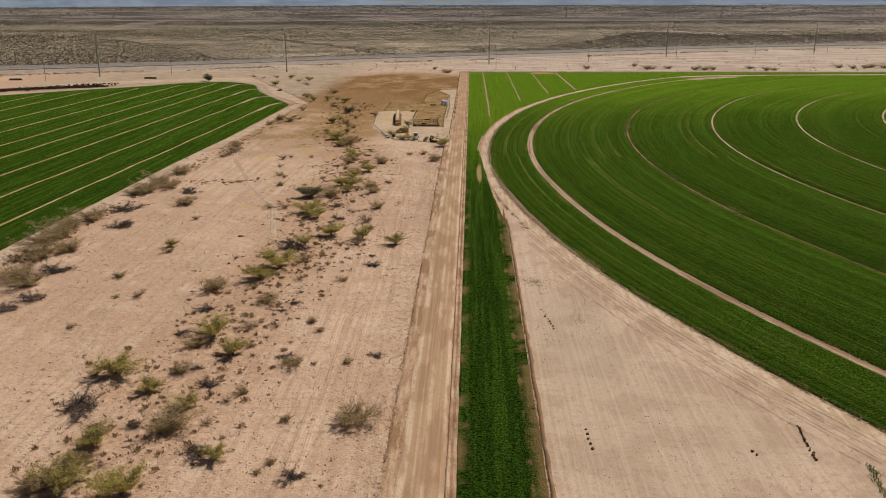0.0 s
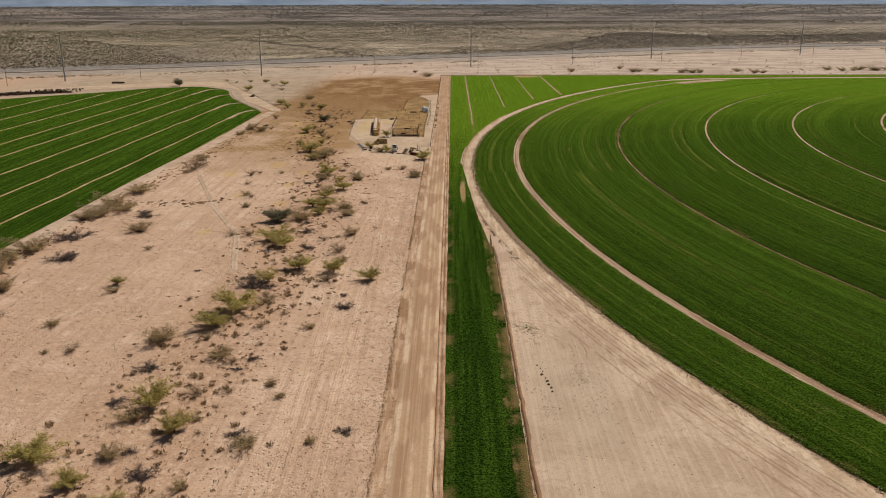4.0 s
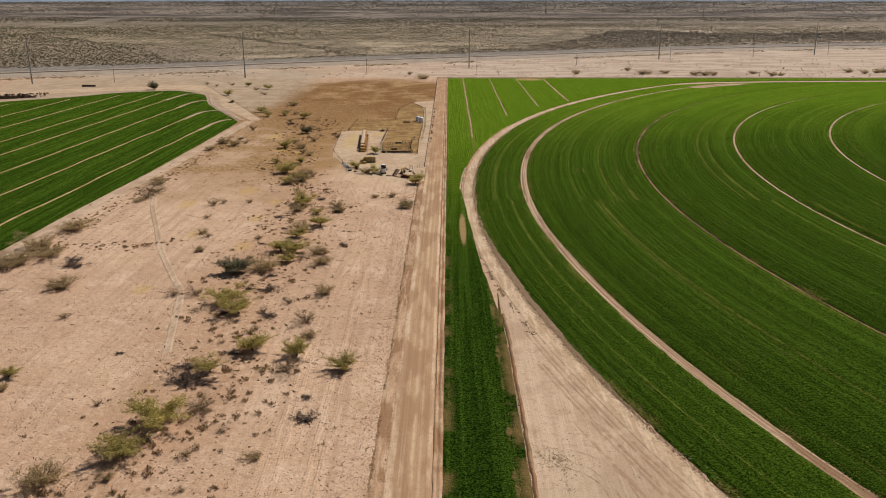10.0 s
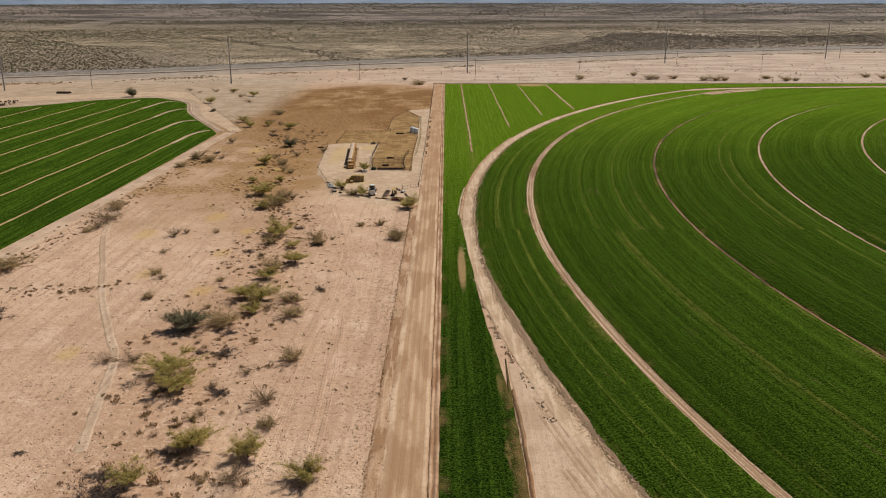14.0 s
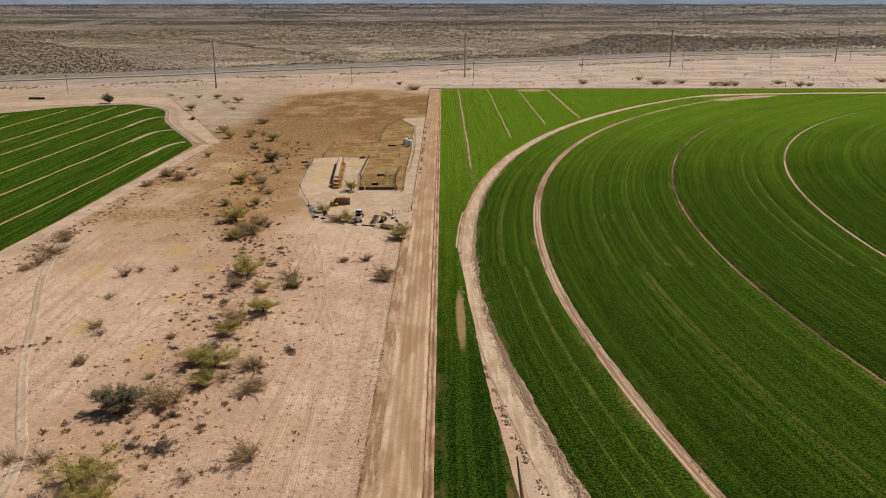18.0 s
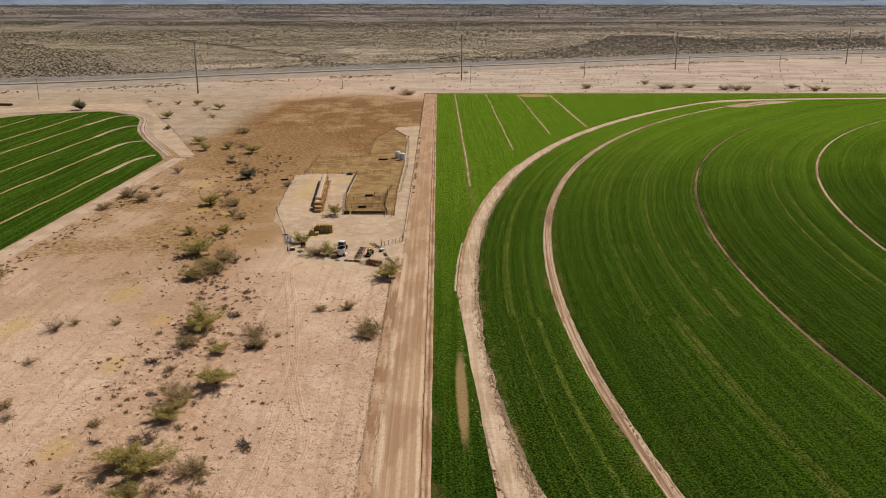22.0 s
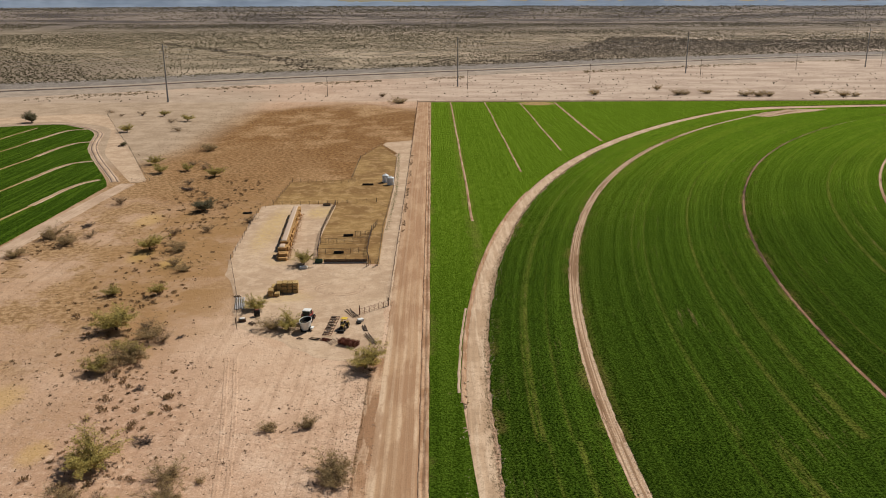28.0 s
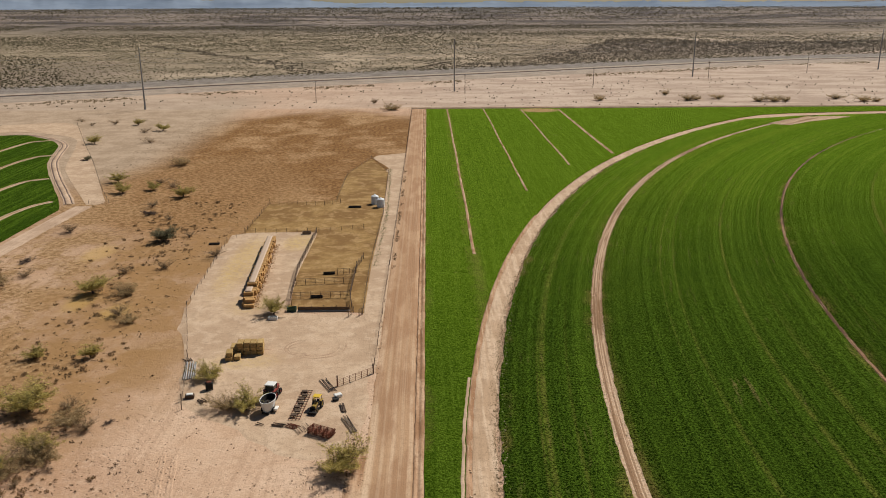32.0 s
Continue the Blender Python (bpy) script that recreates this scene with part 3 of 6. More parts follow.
# ---- crops ----
def ring(name, r0, r1, mat, z, label, category, a0=70, a1=240, n=900):
    vs, fs = [], []
    k = max(1, int((r1 - r0) / 12))
    cols = [r0 + (r1 - r0) * i / k for i in range(k + 1)]
    for i in range(n + 1):
        a = radians(a0 + (a1 - a0) * i / n)
        for j, r in enumerate([cols[0] - 0.25] + cols + [cols[-1] + 0.25]):
            rr = r
            if j <= 1 or j >= k + 1:
                rr += 0.22 * wob(a * 500, r, 0.35, 4.0) + 0.2 * wob(a * 500, r, 1.9, 6.0)
                if r > 519:
                    rr += 0.45 * wob(a * 500, 3.0, 0.12, 4.0) + 0.3 * wob(a * 500, 5.0, 0.7, 2.0)
            if j <= 1 or j >= k + 1:
                rr += drift(r, PIVOT.y + r * math.sin(a))
            x, y = PIVOT.x + rr * math.cos(a), PIVOT.y + rr * math.sin(a)
            zz = 0.02 if j in (0, k + 2) else z + 0.05 * wob(x, y, 0.3, 2.0)
            vs.append((x, min(y, y_top(x)), zz))
    m = k + 3
    for i in range(n):
        for j in range(m - 1):
            p = i * m + j
            fs.append((p, p + 1, p + m + 1, p + m))
    return setting(name, mesh(name, vs, fs, mat, True), label, category)


edges = [R_CROP] + [r for t, wd in zip(TRACKS, (1.4, 0.62, 0.7, 0.7, 0.85, 0.8)) for r in (t + wd, t - wd)] + [10.0]
for i in range(0, len(edges), 2):
    ring("crop_ring_%d" % (i // 2 + 1), edges[i + 1], edges[i], CROP, 0.32, "dense dark green crop in concentric mown rings", "crop field")
for i in range(1, len(edges) - 1, 2):
    r = TRACKS[i // 2]
    hw = (edges[i] - edges[i + 1]) / 2
    line = [(p[0] - drift(r, p[1]), p[1]) for p in arc(r, 225, 133, 240) if p[1] < y_top(p[0])]
    way("wheel_track_%d" % (i // 2 + 1), line, [(-hw - 0.2, 0.04), (-hw * 0.6, 0.10), (-hw * 0.35, 0.0), (0, 0.2), (hw * 0.35, 0.0), (hw * 0.7, 0.11), (hw + 0.2, 0.04)],
        WET_DIRT if i == 3 else TRACK_DIRT, "rutted circular wheel track of the irrigation machine", "wheel track", 4.0)

strip_edge = [(14, -110), (14, 238), (13.4, 248), (12.0, 268), (10.6, 285), (9.6, 305), (8.2, 335), (7.4, 352)]
outer = [p for p in arc(R_ROAD_OUT + 0.8, 178.5, 132, 160) if p[1] <= y_top(p[0]) + 9]
border = [(1.15, y) for y in range(794, -110, -5)] + [Vector(p).to_tuple() for p in smooth_line(strip_edge, 5)] + outer + [(195, 757), (215, 764), (275, 772), (400, 778), (700, 780), (900, 794)]
border += [(x, 794.0) for x in range(880, 2, -12)]
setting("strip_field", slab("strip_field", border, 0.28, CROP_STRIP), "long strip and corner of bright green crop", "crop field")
for i, (x, y0, y1, w) in enumerate(((14.0, 487, 794, 0.55), (36.5, 562, 794, 0.5), (59.5, 609, 794, 0.55), (82.5, 634, 794, 0.9))):
    way("border_ridge_%d" % (i + 1), [(x + 0.35 * wob(y, x, 0.02, 4.4), y) for y in range(y0, y1, 5)], [(-w, 0.22), (-w * 0.5, 0.34), (0, 0.4), (w * 0.5, 0.34), (w, 0.22)], SHOULDER_DIRT, "narrow dry earth ridge across the green crop", "ridge")

# ---- field behind the scrub ----
end_line = smooth_line([(-117.5, 541), (-122.5, 553), (-132.5, 572.3), (-143, 592.6), (-156, 620), (-163.5, 642.3), (-170.5, 664.5), (-180, 679.5), (-192, 690.5), (-206, 698), (-240, 684), (-262, 660), (-300, 630), (-345, 590), (-430, 510)], 5)
left = [(lerp_table([(100, -128), (215, -127), (282, -124.5), (336, -123), (405, -119.5), (490, -117.5), (543, -117)], y), y) for y in range(60, 543, 5)]
left = left + [p.to_tuple() for p in end_line] + [(-430, 60)]
setting("left_field", slab("left_field", left, 0.28, CROP_FIELD), "flat green field divided by dry border ridges", "crop field")
for i, (x, y1) in enumerate(((-129, 548), (-149.5, 586), (-169, 637), (-189.5, 677), (-208, 694), (-233, 680), (-258, 655), (-287, 632), (-312, 610), (-336, 590))):
    line = [(x - 0.040 * (y1 - y) + 0.6 * wob(y, x, 0.05, 1.0), y) for y in range(90, y1 - 8, 5)]
    if i < 4:
        line += [(x + 1.0, y1 - 4), (x + 3, y1), (x + (5, 8, 9, 9)[i], y1 + 3)]
    way("field_border_%d" % (i + 1), line, [(-0.6, 0.2), (-0.4, 0.38), (0, 0.44), (0.4, 0.38), (0.6, 0.2)], BERM_DIRT, "long straw-coloured earth ridge between crop strips", "ridge")
    if i < 4:
        way("field_border_foot_%d" % (i + 1), smooth_line(line[-9:], 3), [(-1.5, 0.2), (-0.9, 0.33), (0, 0.36), (0.9, 0.33), (1.5, 0.2)], FALLOW, "broad bare foot of an earth ridge at the field end", "ridge", 1.5)
way("field_road", smooth_line([(-124, 60), (-123.5, 215), (-120.5, 282), (-119.5, 336), (-116, 405), (-113.5, 490), (-111, 545)], 6),
    [(-3.0, 0.0), (-2, 0.08), (-1, 0.04), (0, 0.1), (1, 0.04), (2, 0.08), (2.8, 0.0)], FALLOW, "narrow pale dirt road beside the green field")

# faint vehicle trails through the scrub: shallow ruts pressed into the soil
def laid(name, line, profile, mat, label):
    vs, fs = ribbon(smooth_line(line, 3), profile, 1.5)
    vs = [(x, y, z + rough_ground(x, y)) for x, y, z in vs]
    setting(name, mesh(name, vs, fs, mat, True), label, "trail")


TRAILS = ([(-36.5, 389), (-29.8, 357), (-26, 333), (-25.4, 317), (-25, 307), (-26, 284), (-28, 262)], [(-28.8, 343), (-23, 319), (-19, 303), (-22, 288), (-20.8, 279), (-19, 240), (-18.5, 180), (-18, 120)], [(-24, 290), (-26, 240), (-25, 190), (-23.5, 130), (-23, 100)])
for i, line in enumerate(TRAILS):
    for off in (-0.85, 0.85):
        laid("trail_rut_%d" % (2 * i + (1 if off > 0 else 2)), [(x + off, y) for x, y in line], [(-0.5, -0.02), (-0.3, 0.07), (-0.1, 0.03), (0.1, 0.03), (0.3, 0.07), (0.5, -0.02)], SOIL, "faint wheel rut through the scrub")
cattle_trail = [(-108, 385), (-100.3, 352.7), (-88, 320.5), (-79, 297.7), (-68, 274.3), (-62.5, 262), (-55, 229)]
laid("worn_trail", cattle_trail, [(-1.0, -0.03), (-0.7, 0.10), (-0.4, 0.05), (0.4, 0.05), (0.7, 0.10), (1.0, -0.03)], FALLOW, "pale worn trail crossing the scrub")

end_patch = [(186, 722), (205, 738), (226, 748), (243, 747), (236, 741), (212, 728), (194, 715)]
setting("bare_corner", slab("bare_corner", [p.to_tuple() for p in smooth_line(end_patch + end_patch[:1], 4)][:-1], 0.40, TRACK_DIRT, 0.1, 0.6), "pale bare corner at the far end of the crop", "ground")

# ---- ditch, headland and heaps by the far field ----
DITCH_DARK = plain("dark_ditch_bed", (0.10, 0.06, 0.04), 0.5, 0, 0.3, 1.0, 0.4)
ditch_line = smooth_line([(-117, 548), (-119.9, 554), (-130, 573.3), (-140.6, 593.6), (-153.5, 621), (-161, 643.3), (-168, 666), (-178, 682), (-190, 693.5), (-205, 702), (-230, 698), (-262, 681), (-300, 656)], 3)
way("field_ditch", ditch_line, [(-1.7, 0.05), (-1.5, 0.16), (-1.35, 0.16), (-1.15, 0.05), (-0.8, 0.05), (-0.6, 0.17), (0.6, 0.17), (0.8, 0.05), (1.15, 0.05), (1.35, 0.07), (1.8, 0.02)], FALLOW, "pale earth bank between two narrow ditches at the field end", "ditch")
way("ditch_bed_inner", ditch_line, [(-1.25, 0.09), (-0.75, 0.09)], DITCH_DARK, "dark brown strip along the bed of the inner ditch", "ditch")
way("ditch_bed_outer", ditch_line, [(0.75, 0.08), (1.15, 0.08)], DITCH_DARK, "dark brown strip along the bed of the outer ditch", "ditch")
head = [(-111, 547), (-106, 549), (-113, 566), (-137, 620), (-161, 671), (-194, 738), (-230, 735), (-330, 690), (-330, 668), (-250, 697), (-218, 708), (-198, 706), (-173, 688), (-162, 664), (-152, 633), (-143, 607), (-129, 580)]
setting("headland", slab("headland", [p.to_tuple() for p in smooth_line(head, 5)], 0.04, YARD_DIRT, 0.04), "wide pale driven headland round the field end", "ground")
HEAP = dirt_material("dark_compost", (0.05, 0.03, 0.02), (0.03, 0.018, 0.012), (0.10, 0.06, 0.04), (0.6, 0.6, 1.0), 0.6)
heap_line = smooth_line([(-470, 530), (-410, 588), (-365, 622), (-330, 643), (-290, 662)], 2.0)
vs, fs = [], []
for i, p in enumerate(heap_line):
    d = (heap_line[min(i + 1, len(heap_line) - 1)] - heap_line[max(i - 1, 0)]).normalized()
    env = min(1.0, (len(heap_line) - 1 - i) / 6) ** 0.6 * (0.75 + 0.45 * wob(i, 0, 0.11, 3.0) + 0.3 * wob(i, 4, 0.5, 8.0))
    for o, h in ((-6, -0.1), (-4.5, 0.8), (-2.4, 1.9), (0, 2.3), (2.4, 1.8), (4.5, 0.7), (6, -0.1)):
        q = p + Vector((d.y, -d.x)) * o * (0.85 + 0.25 * wob(i, o, 0.3, 2.0))
        vs.append((q.x, q.y, max(-0.1, h * env)))
    if i:
        fs += [((i - 1) * 7 + j, i * 7 + j, i * 7 + j + 1, (i - 1) * 7 + j + 1) for j in range(6)]
setting("compost_windrow", mesh("compost_windrow", vs, fs, HEAP), "long uneven dark heap of compost beyond the field", "heap")
for hx, hy in ((-281, 729), (-395, 715)):
    way("dark_heap", [(hx - 5, hy), (hx, hy + 0.5), (hx + 5, hy)], [(-2, 0), (-1, 0.9), (0, 1.5), (1, 0.9), (2, 0)], HEAP, "small dark heap of earth on pale ground", "heap", 1.0)

# ---- far fence bank, sand and railway ----
BANK = dirt_material("bank_gravel", (0.38, 0.31, 0.25), (0.31, 0.25, 0.20), (0.45, 0.37, 0.30), (0.1, 0.3, 1.0), 0.5)
BALLAST = plain("ballast_stone", (0.12, 0.10, 0.09), 0.9, 0, 0.3, 2.0)
RUST = plain("rusty_steel", (0.16, 0.075, 0.045), 0.7, 0.4, 0.35, 3.0)
way("far_bank", [(-8, 797), (140, 797.5), (340, 795), (900, 800)], [(-1.4, 0), (-0.8, 0.7), (0, 1.0), (0.9, 0.7), (1.6, 0)], FALLOW, "low earth bank along the far edge of the crop", "berm", 4.0)
way("far_track", [(-60, 803), (140, 803.5), (340, 802), (900, 806)], [(-3, 0), (-2, 0.06), (0, 0.03), (2, 0.06), (3, 0)], FALLOW, "pale dirt track behind the crop", "road", 5.0)
rail_mid = [(-1500, 360), (-900, 610), (-295, 862), (-195, 916), (-90, 968), (55, 1032), (132, 1068), (326, 1160), (520, 1222), (900, 1300), (1900, 1460), (3600, 1720)]
rail = smooth_line(rail_mid, 25)


def beside(line, off):
    out = []
    for i, p in enumerate(line):
        d = (line[min(i + 1, len(line) - 1)] - line[max(i - 1, 0)]).normalized()
        out.append(p + Vector((d.y, -d.x)) * off)
    return out


way("railway_far_verge", beside(rail, -68), [(-30, 0.02), (-20, 0.3), (20, 0.4), (33, 0.3)], GRAVEL, "grey stony strip on the far side of the railway", "verge", 25)
way("railway_bank", rail, [(-38, 0.3), (-26, 0.9), (-9, 1.4), (-5, 2.0), (5, 2.0), (10, 1.2), (16, 0.6), (24, 0.05)], BANK, "broad pale gravel bank under the railway", "railway", 25)
way("ballast", rail, [(-2.6, 1.95), (-1.7, 2.35), (1.7, 2.35), (2.6, 1.95)], BALLAST, "dark stone ballast under the rails", "railway", 25)
for off in (-0.75, 0.75):
    way("rail", beside(rail, off), [(-0.08, 2.36), (-0.06, 2.55), (0.06, 2.55), (0.08, 2.36)], RUST, "rusty steel rail on dark ballast", "rail", 25)

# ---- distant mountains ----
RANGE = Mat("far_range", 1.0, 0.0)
# blue haze of distance is part of this base colour
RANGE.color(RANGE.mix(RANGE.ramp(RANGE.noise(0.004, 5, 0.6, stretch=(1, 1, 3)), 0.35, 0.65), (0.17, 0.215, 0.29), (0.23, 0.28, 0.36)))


def ridge(name, a0, a1, r, height, label, seed):
    vs, fs = [], []
    n = 220
    steps = ((-420, 0.0), (-260, 0.2), (-140, 0.5), (-50, 0.82), (0, 1.0))
    for i in range(n + 1):
        a = radians(a0 + (a1 - a0) * i / n)
        env = math.sin(math.pi * i / n) ** 0.4
        h = height * env * (0.7 + 0.45 * wob(i * 0.11, seed, 1.0, seed) + 0.2 * wob(i * 0.45, seed, 1.0, seed))
        for dr, hh in steps:
            rr = r + dr
            x, y = math.sin(a) * rr, math.cos(a) * rr
            vs.append((x, y, rough_ground(x, y) - (1.5 if hh == 0 else 0) + max(2, h) * hh * (1 + 0.25 * wob(i * 0.9, dr * 0.01, 1.0, seed))))
        if i:
            p = (i - 1) * 5
            fs += [(p + k, p + 5 + k, p + 6 + k, p + 1 + k) for k in range(4)]
    setting(name, mesh(name, vs, fs, RANGE.m, True), label, "mountains")


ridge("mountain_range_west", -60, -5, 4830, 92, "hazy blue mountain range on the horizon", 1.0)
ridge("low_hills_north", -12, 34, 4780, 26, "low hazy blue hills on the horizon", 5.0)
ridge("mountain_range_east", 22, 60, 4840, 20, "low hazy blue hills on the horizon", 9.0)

# ---- power lines ----
GALV = plain("galvanised_steel", (0.30, 0.30, 0.31), 0.5, 0.6, 0.2, 0.6)
WOOD_POLE = plain("weathered_pole_wood", (0.13, 0.095, 0.07), 0.85, 0, 0.3, 1.5)
CERAMIC = plain("pale_insulator", (0.5, 0.5, 0.48), 0.3, 0, 0.1, 3.0)


def tube(bm, a, b, r0, r1, sides=6):
    """A tapered tube from a to b."""
    a, b = Vector(a), Vector(b)
    d = (b - a).normalized()
    u = d.orthogonal().normalized()
    v = d.cross(u)
    rings = []
    for c, r in ((a, r0), (b, r1)):
        rings.append([bm.verts.new(c + (u * math.cos(2 * math.pi * i / sides) + v * math.sin(2 * math.pi * i / sides)) * r) for i in range(sides)])
    for i in range(sides):
        j = (i + 1) % sides
        bm.faces.new((rings[0][i], rings[0][j], rings[1][j], rings[1][i]))
    if sides > 4:
        bm.faces.new(rings[0][::-1])
        bm.faces.new(rings[1])


def box(bm, x0, x1, y0, y1, z0, z1, bevel=0.0, turn=None):
    vs = [bm.verts.new(p) for p in ((x0, y0, z0), (x1, y0, z0), (x1, y1, z0), (x0, y1, z0), (x0, y0, z1), (x1, y0, z1), (x1, y1, z1), (x0, y1, z1))]
    fs = [bm.faces.new([vs[i] for i in q]) for q in ((3, 2, 1, 0), (4, 5, 6, 7), (0, 1, 5, 4), (1, 2, 6, 5), (2, 3, 7, 6), (3, 0, 4, 7))]
    if bevel:
        bmesh.ops.bevel(bm, geom=list({e for f in fs for e in f.edges}), offset=bevel, segments=1, affect="EDGES")
    if turn is not None:
        bmesh.ops.transform(bm, matrix=turn, verts=[v for v in vs if v.is_valid])


def thing(name, label, category, group="", at=None):
    ob = tagged(new(name), label, category, group)
    if at is not None:
        ob.matrix_basis = at
    return ob


def steel_pole():
    ob = thing("power_pole", "tall tapered galvanised steel transmission pole beside the railway", "power pole", "steel power poles")
    bm = bmesh.new()
    tube(bm, (0, 0, 0), (0, 0, 38), 0.62, 0.24, 12)
    part("shaft", bm, GALV, ob)
    for i, (z, s) in enumerate(((36, 1), (33, -1), (30, 1), (24, -1))):
        bm = bmesh.new()
        tube(bm, (0, 0, z), (s * 2.3, 0, z + 0.35), 0.14, 0.08, 6)
        arm = part("arm", bm, GALV, ob)
        bm = bmesh.new()
        for k in range(5):
            tube(bm, (s * 2.3, 0, z + 0.25 - k * 0.28), (s * 2.3, 0, z + 0.1 - k * 0.28), 0.16, 0.16, 8)
        part("insulator", bm, CERAMIC, arm)
    return ob


def wood_pole():
    ob = thing("utility_pole", "dark wooden utility pole standing on pale sand", "utility pole", "wooden utility poles")
    bm = bmesh.new()
    tube(bm, (0, 0, 0), (0, 0, 14.5), 0.2, 0.13, 8)
    part("shaft", bm, WOOD_POLE, ob)
    bm = bmesh.new()
    box(bm, -1.3, 1.3, -0.07, 0.07, 13.5, 13.7)
    arm = part("crossarm", bm, WOOD_POLE, ob)
    for x in (-1.15, 0.0, 1.15):
        bm = bmesh.new()
        tube(bm, (x, 0, 13.7), (x, 0, 14.0), 0.09, 0.05, 6)
        part("insulator", bm, CERAMIC, arm)
    return ob


def place(proto, spots, turn=0.0, used=None):
    """Stands the prototype on the first spot and copies on the others."""
    made = []
    for i, s in enumerate(spots):
        m = pose(s[0], s[1], s[2] if len(s) > 2 else 0, 0, 0, s[3] if len(s) > 3 else turn)
        if i == 0:
            proto.matrix_basis = m
            made.append(proto)
        else:
            made.append(copy_thing(proto, m))
    return made


STEEL_AT = [(-335, 749), (-175, 802), (22, 900), (236, 1014), (437, 1081), (650, 1140), (-520, 680)]
WOOD_AT = [(-366, 711), (-273, 761), (-72, 832), (29, 880), (133, 937), (243, 993), (352, 1046), (455, 1085), (560, 1115)]
place(steel_pole(), STEEL_AT, 27)
place(wood_pole(), WOOD_AT, 27)


def wires(name, spots, arms, r, label):
    """Sagging cables from pole to pole."""
    cu = bpy.data.curves.new(name, "CURVE")
    cu.dimensions, cu.bevel_depth, cu.bevel_resolution = "3D", r, 0
    c, s = math.cos(radians(27)), math.sin(radians(27))
    for o, z in arms:
        pts = [Vector((x + o * c, y + o * s, z)) for x, y in spots]
        sp = cu.splines.new("POLY")
        line = []
        for a, b in zip(pts, pts[1:]):
            for k in range(12):
                t = k / 12
                q = a.lerp(b, t)
                q.z -= 4 * t * (1 - t) * (b - a).length * 0.018
                line.append(q)
        line.append(pts[-1])
        sp.points.add(len(line) - 1)
        for p, q in zip(sp.points, line):
            p.co = (*q, 1)
    ob = tagged(new(name, cu), label, "cable")
    cu.materials.append(GALV)


wires("transmission_cable", sorted(STEEL_AT), ((2.3, 34.9), (-2.3, 31.9), (2.3, 28.9)), 0.03, "thin sagging steel power cables between tall poles")
wires("distribution_cable", sorted(WOOD_AT), ((-1.15, 14.0), (1.15, 14.0)), 0.02, "thin sagging power cables between wooden poles")

# ---- plants ----
def leaf_material(name, a, b, thin=0.35):
    k = Mat(name, 0.8, 0.1)
    oi = k.n("ShaderNodeObjectInfo").outputs["Random"]
    isl = k.n("ShaderNodeNewGeometry").outputs["Random Per Island"]
    c = k.mix(isl, a, b)
    c = k.mix(k.math("MULTIPLY", oi, 0.35), c, tuple(x * 0.6 for x in a))
    k.color(c)
    tr = k.n("ShaderNodeBsdfTranslucent")
    k.link(c, tr.inputs["Color"])
    mx = k.n("ShaderNodeMixShader")
    mx.inputs[0].default_value = thin
    k.link(k.b.outputs[0], mx.inputs[1])
    k.link(tr.outputs[0], mx.inputs[2])
    k.link(mx.outputs[0], k.t.nodes["Material Output"].inputs["Surface"])
    return k.m


LEAF = {
    "creosote": leaf_material("creosote_leaves", (0.32, 0.235, 0.12), (0.60, 0.45, 0.245), 0.45),
    "paloverde": leaf_material("paloverde_leaves", (0.34, 0.285, 0.09), (0.66, 0.55, 0.20), 0.5),
    "ironwood": leaf_material("ironwood_leaves", (0.17, 0.16, 0.095), (0.31, 0.28, 0.17)),
    "brush": leaf_material("dead_twigs", (0.085, 0.06, 0.05), (0.19, 0.135, 0.105), 0.1),
    "bare": leaf_material("dry_twigs", (0.32, 0.225, 0.13), (0.48, 0.35, 0.21), 0.4),
}
BARK = plain("grey_brown_bark", (0.12, 0.085, 0.06), 0.9, 0, 0.35, 4.0)
DEADWOOD = plain("grey_deadwood", (0.13, 0.10, 0.085), 0.9, 0, 0.5, 4.0)
RNG = random.Random(11)


def limb_path(p, d, length, up, rng, n=4):
    pts = [p.copy()]
    d = d.normalized()
    for i in range(n):
        d = (d + Vector((rng.uniform(-1, 1), rng.uniform(-1, 1), rng.uniform(-0.6, 1) * up)) * 0.28).normalized()
        pts.append(pts[-1] + d * (length / n))
    return pts


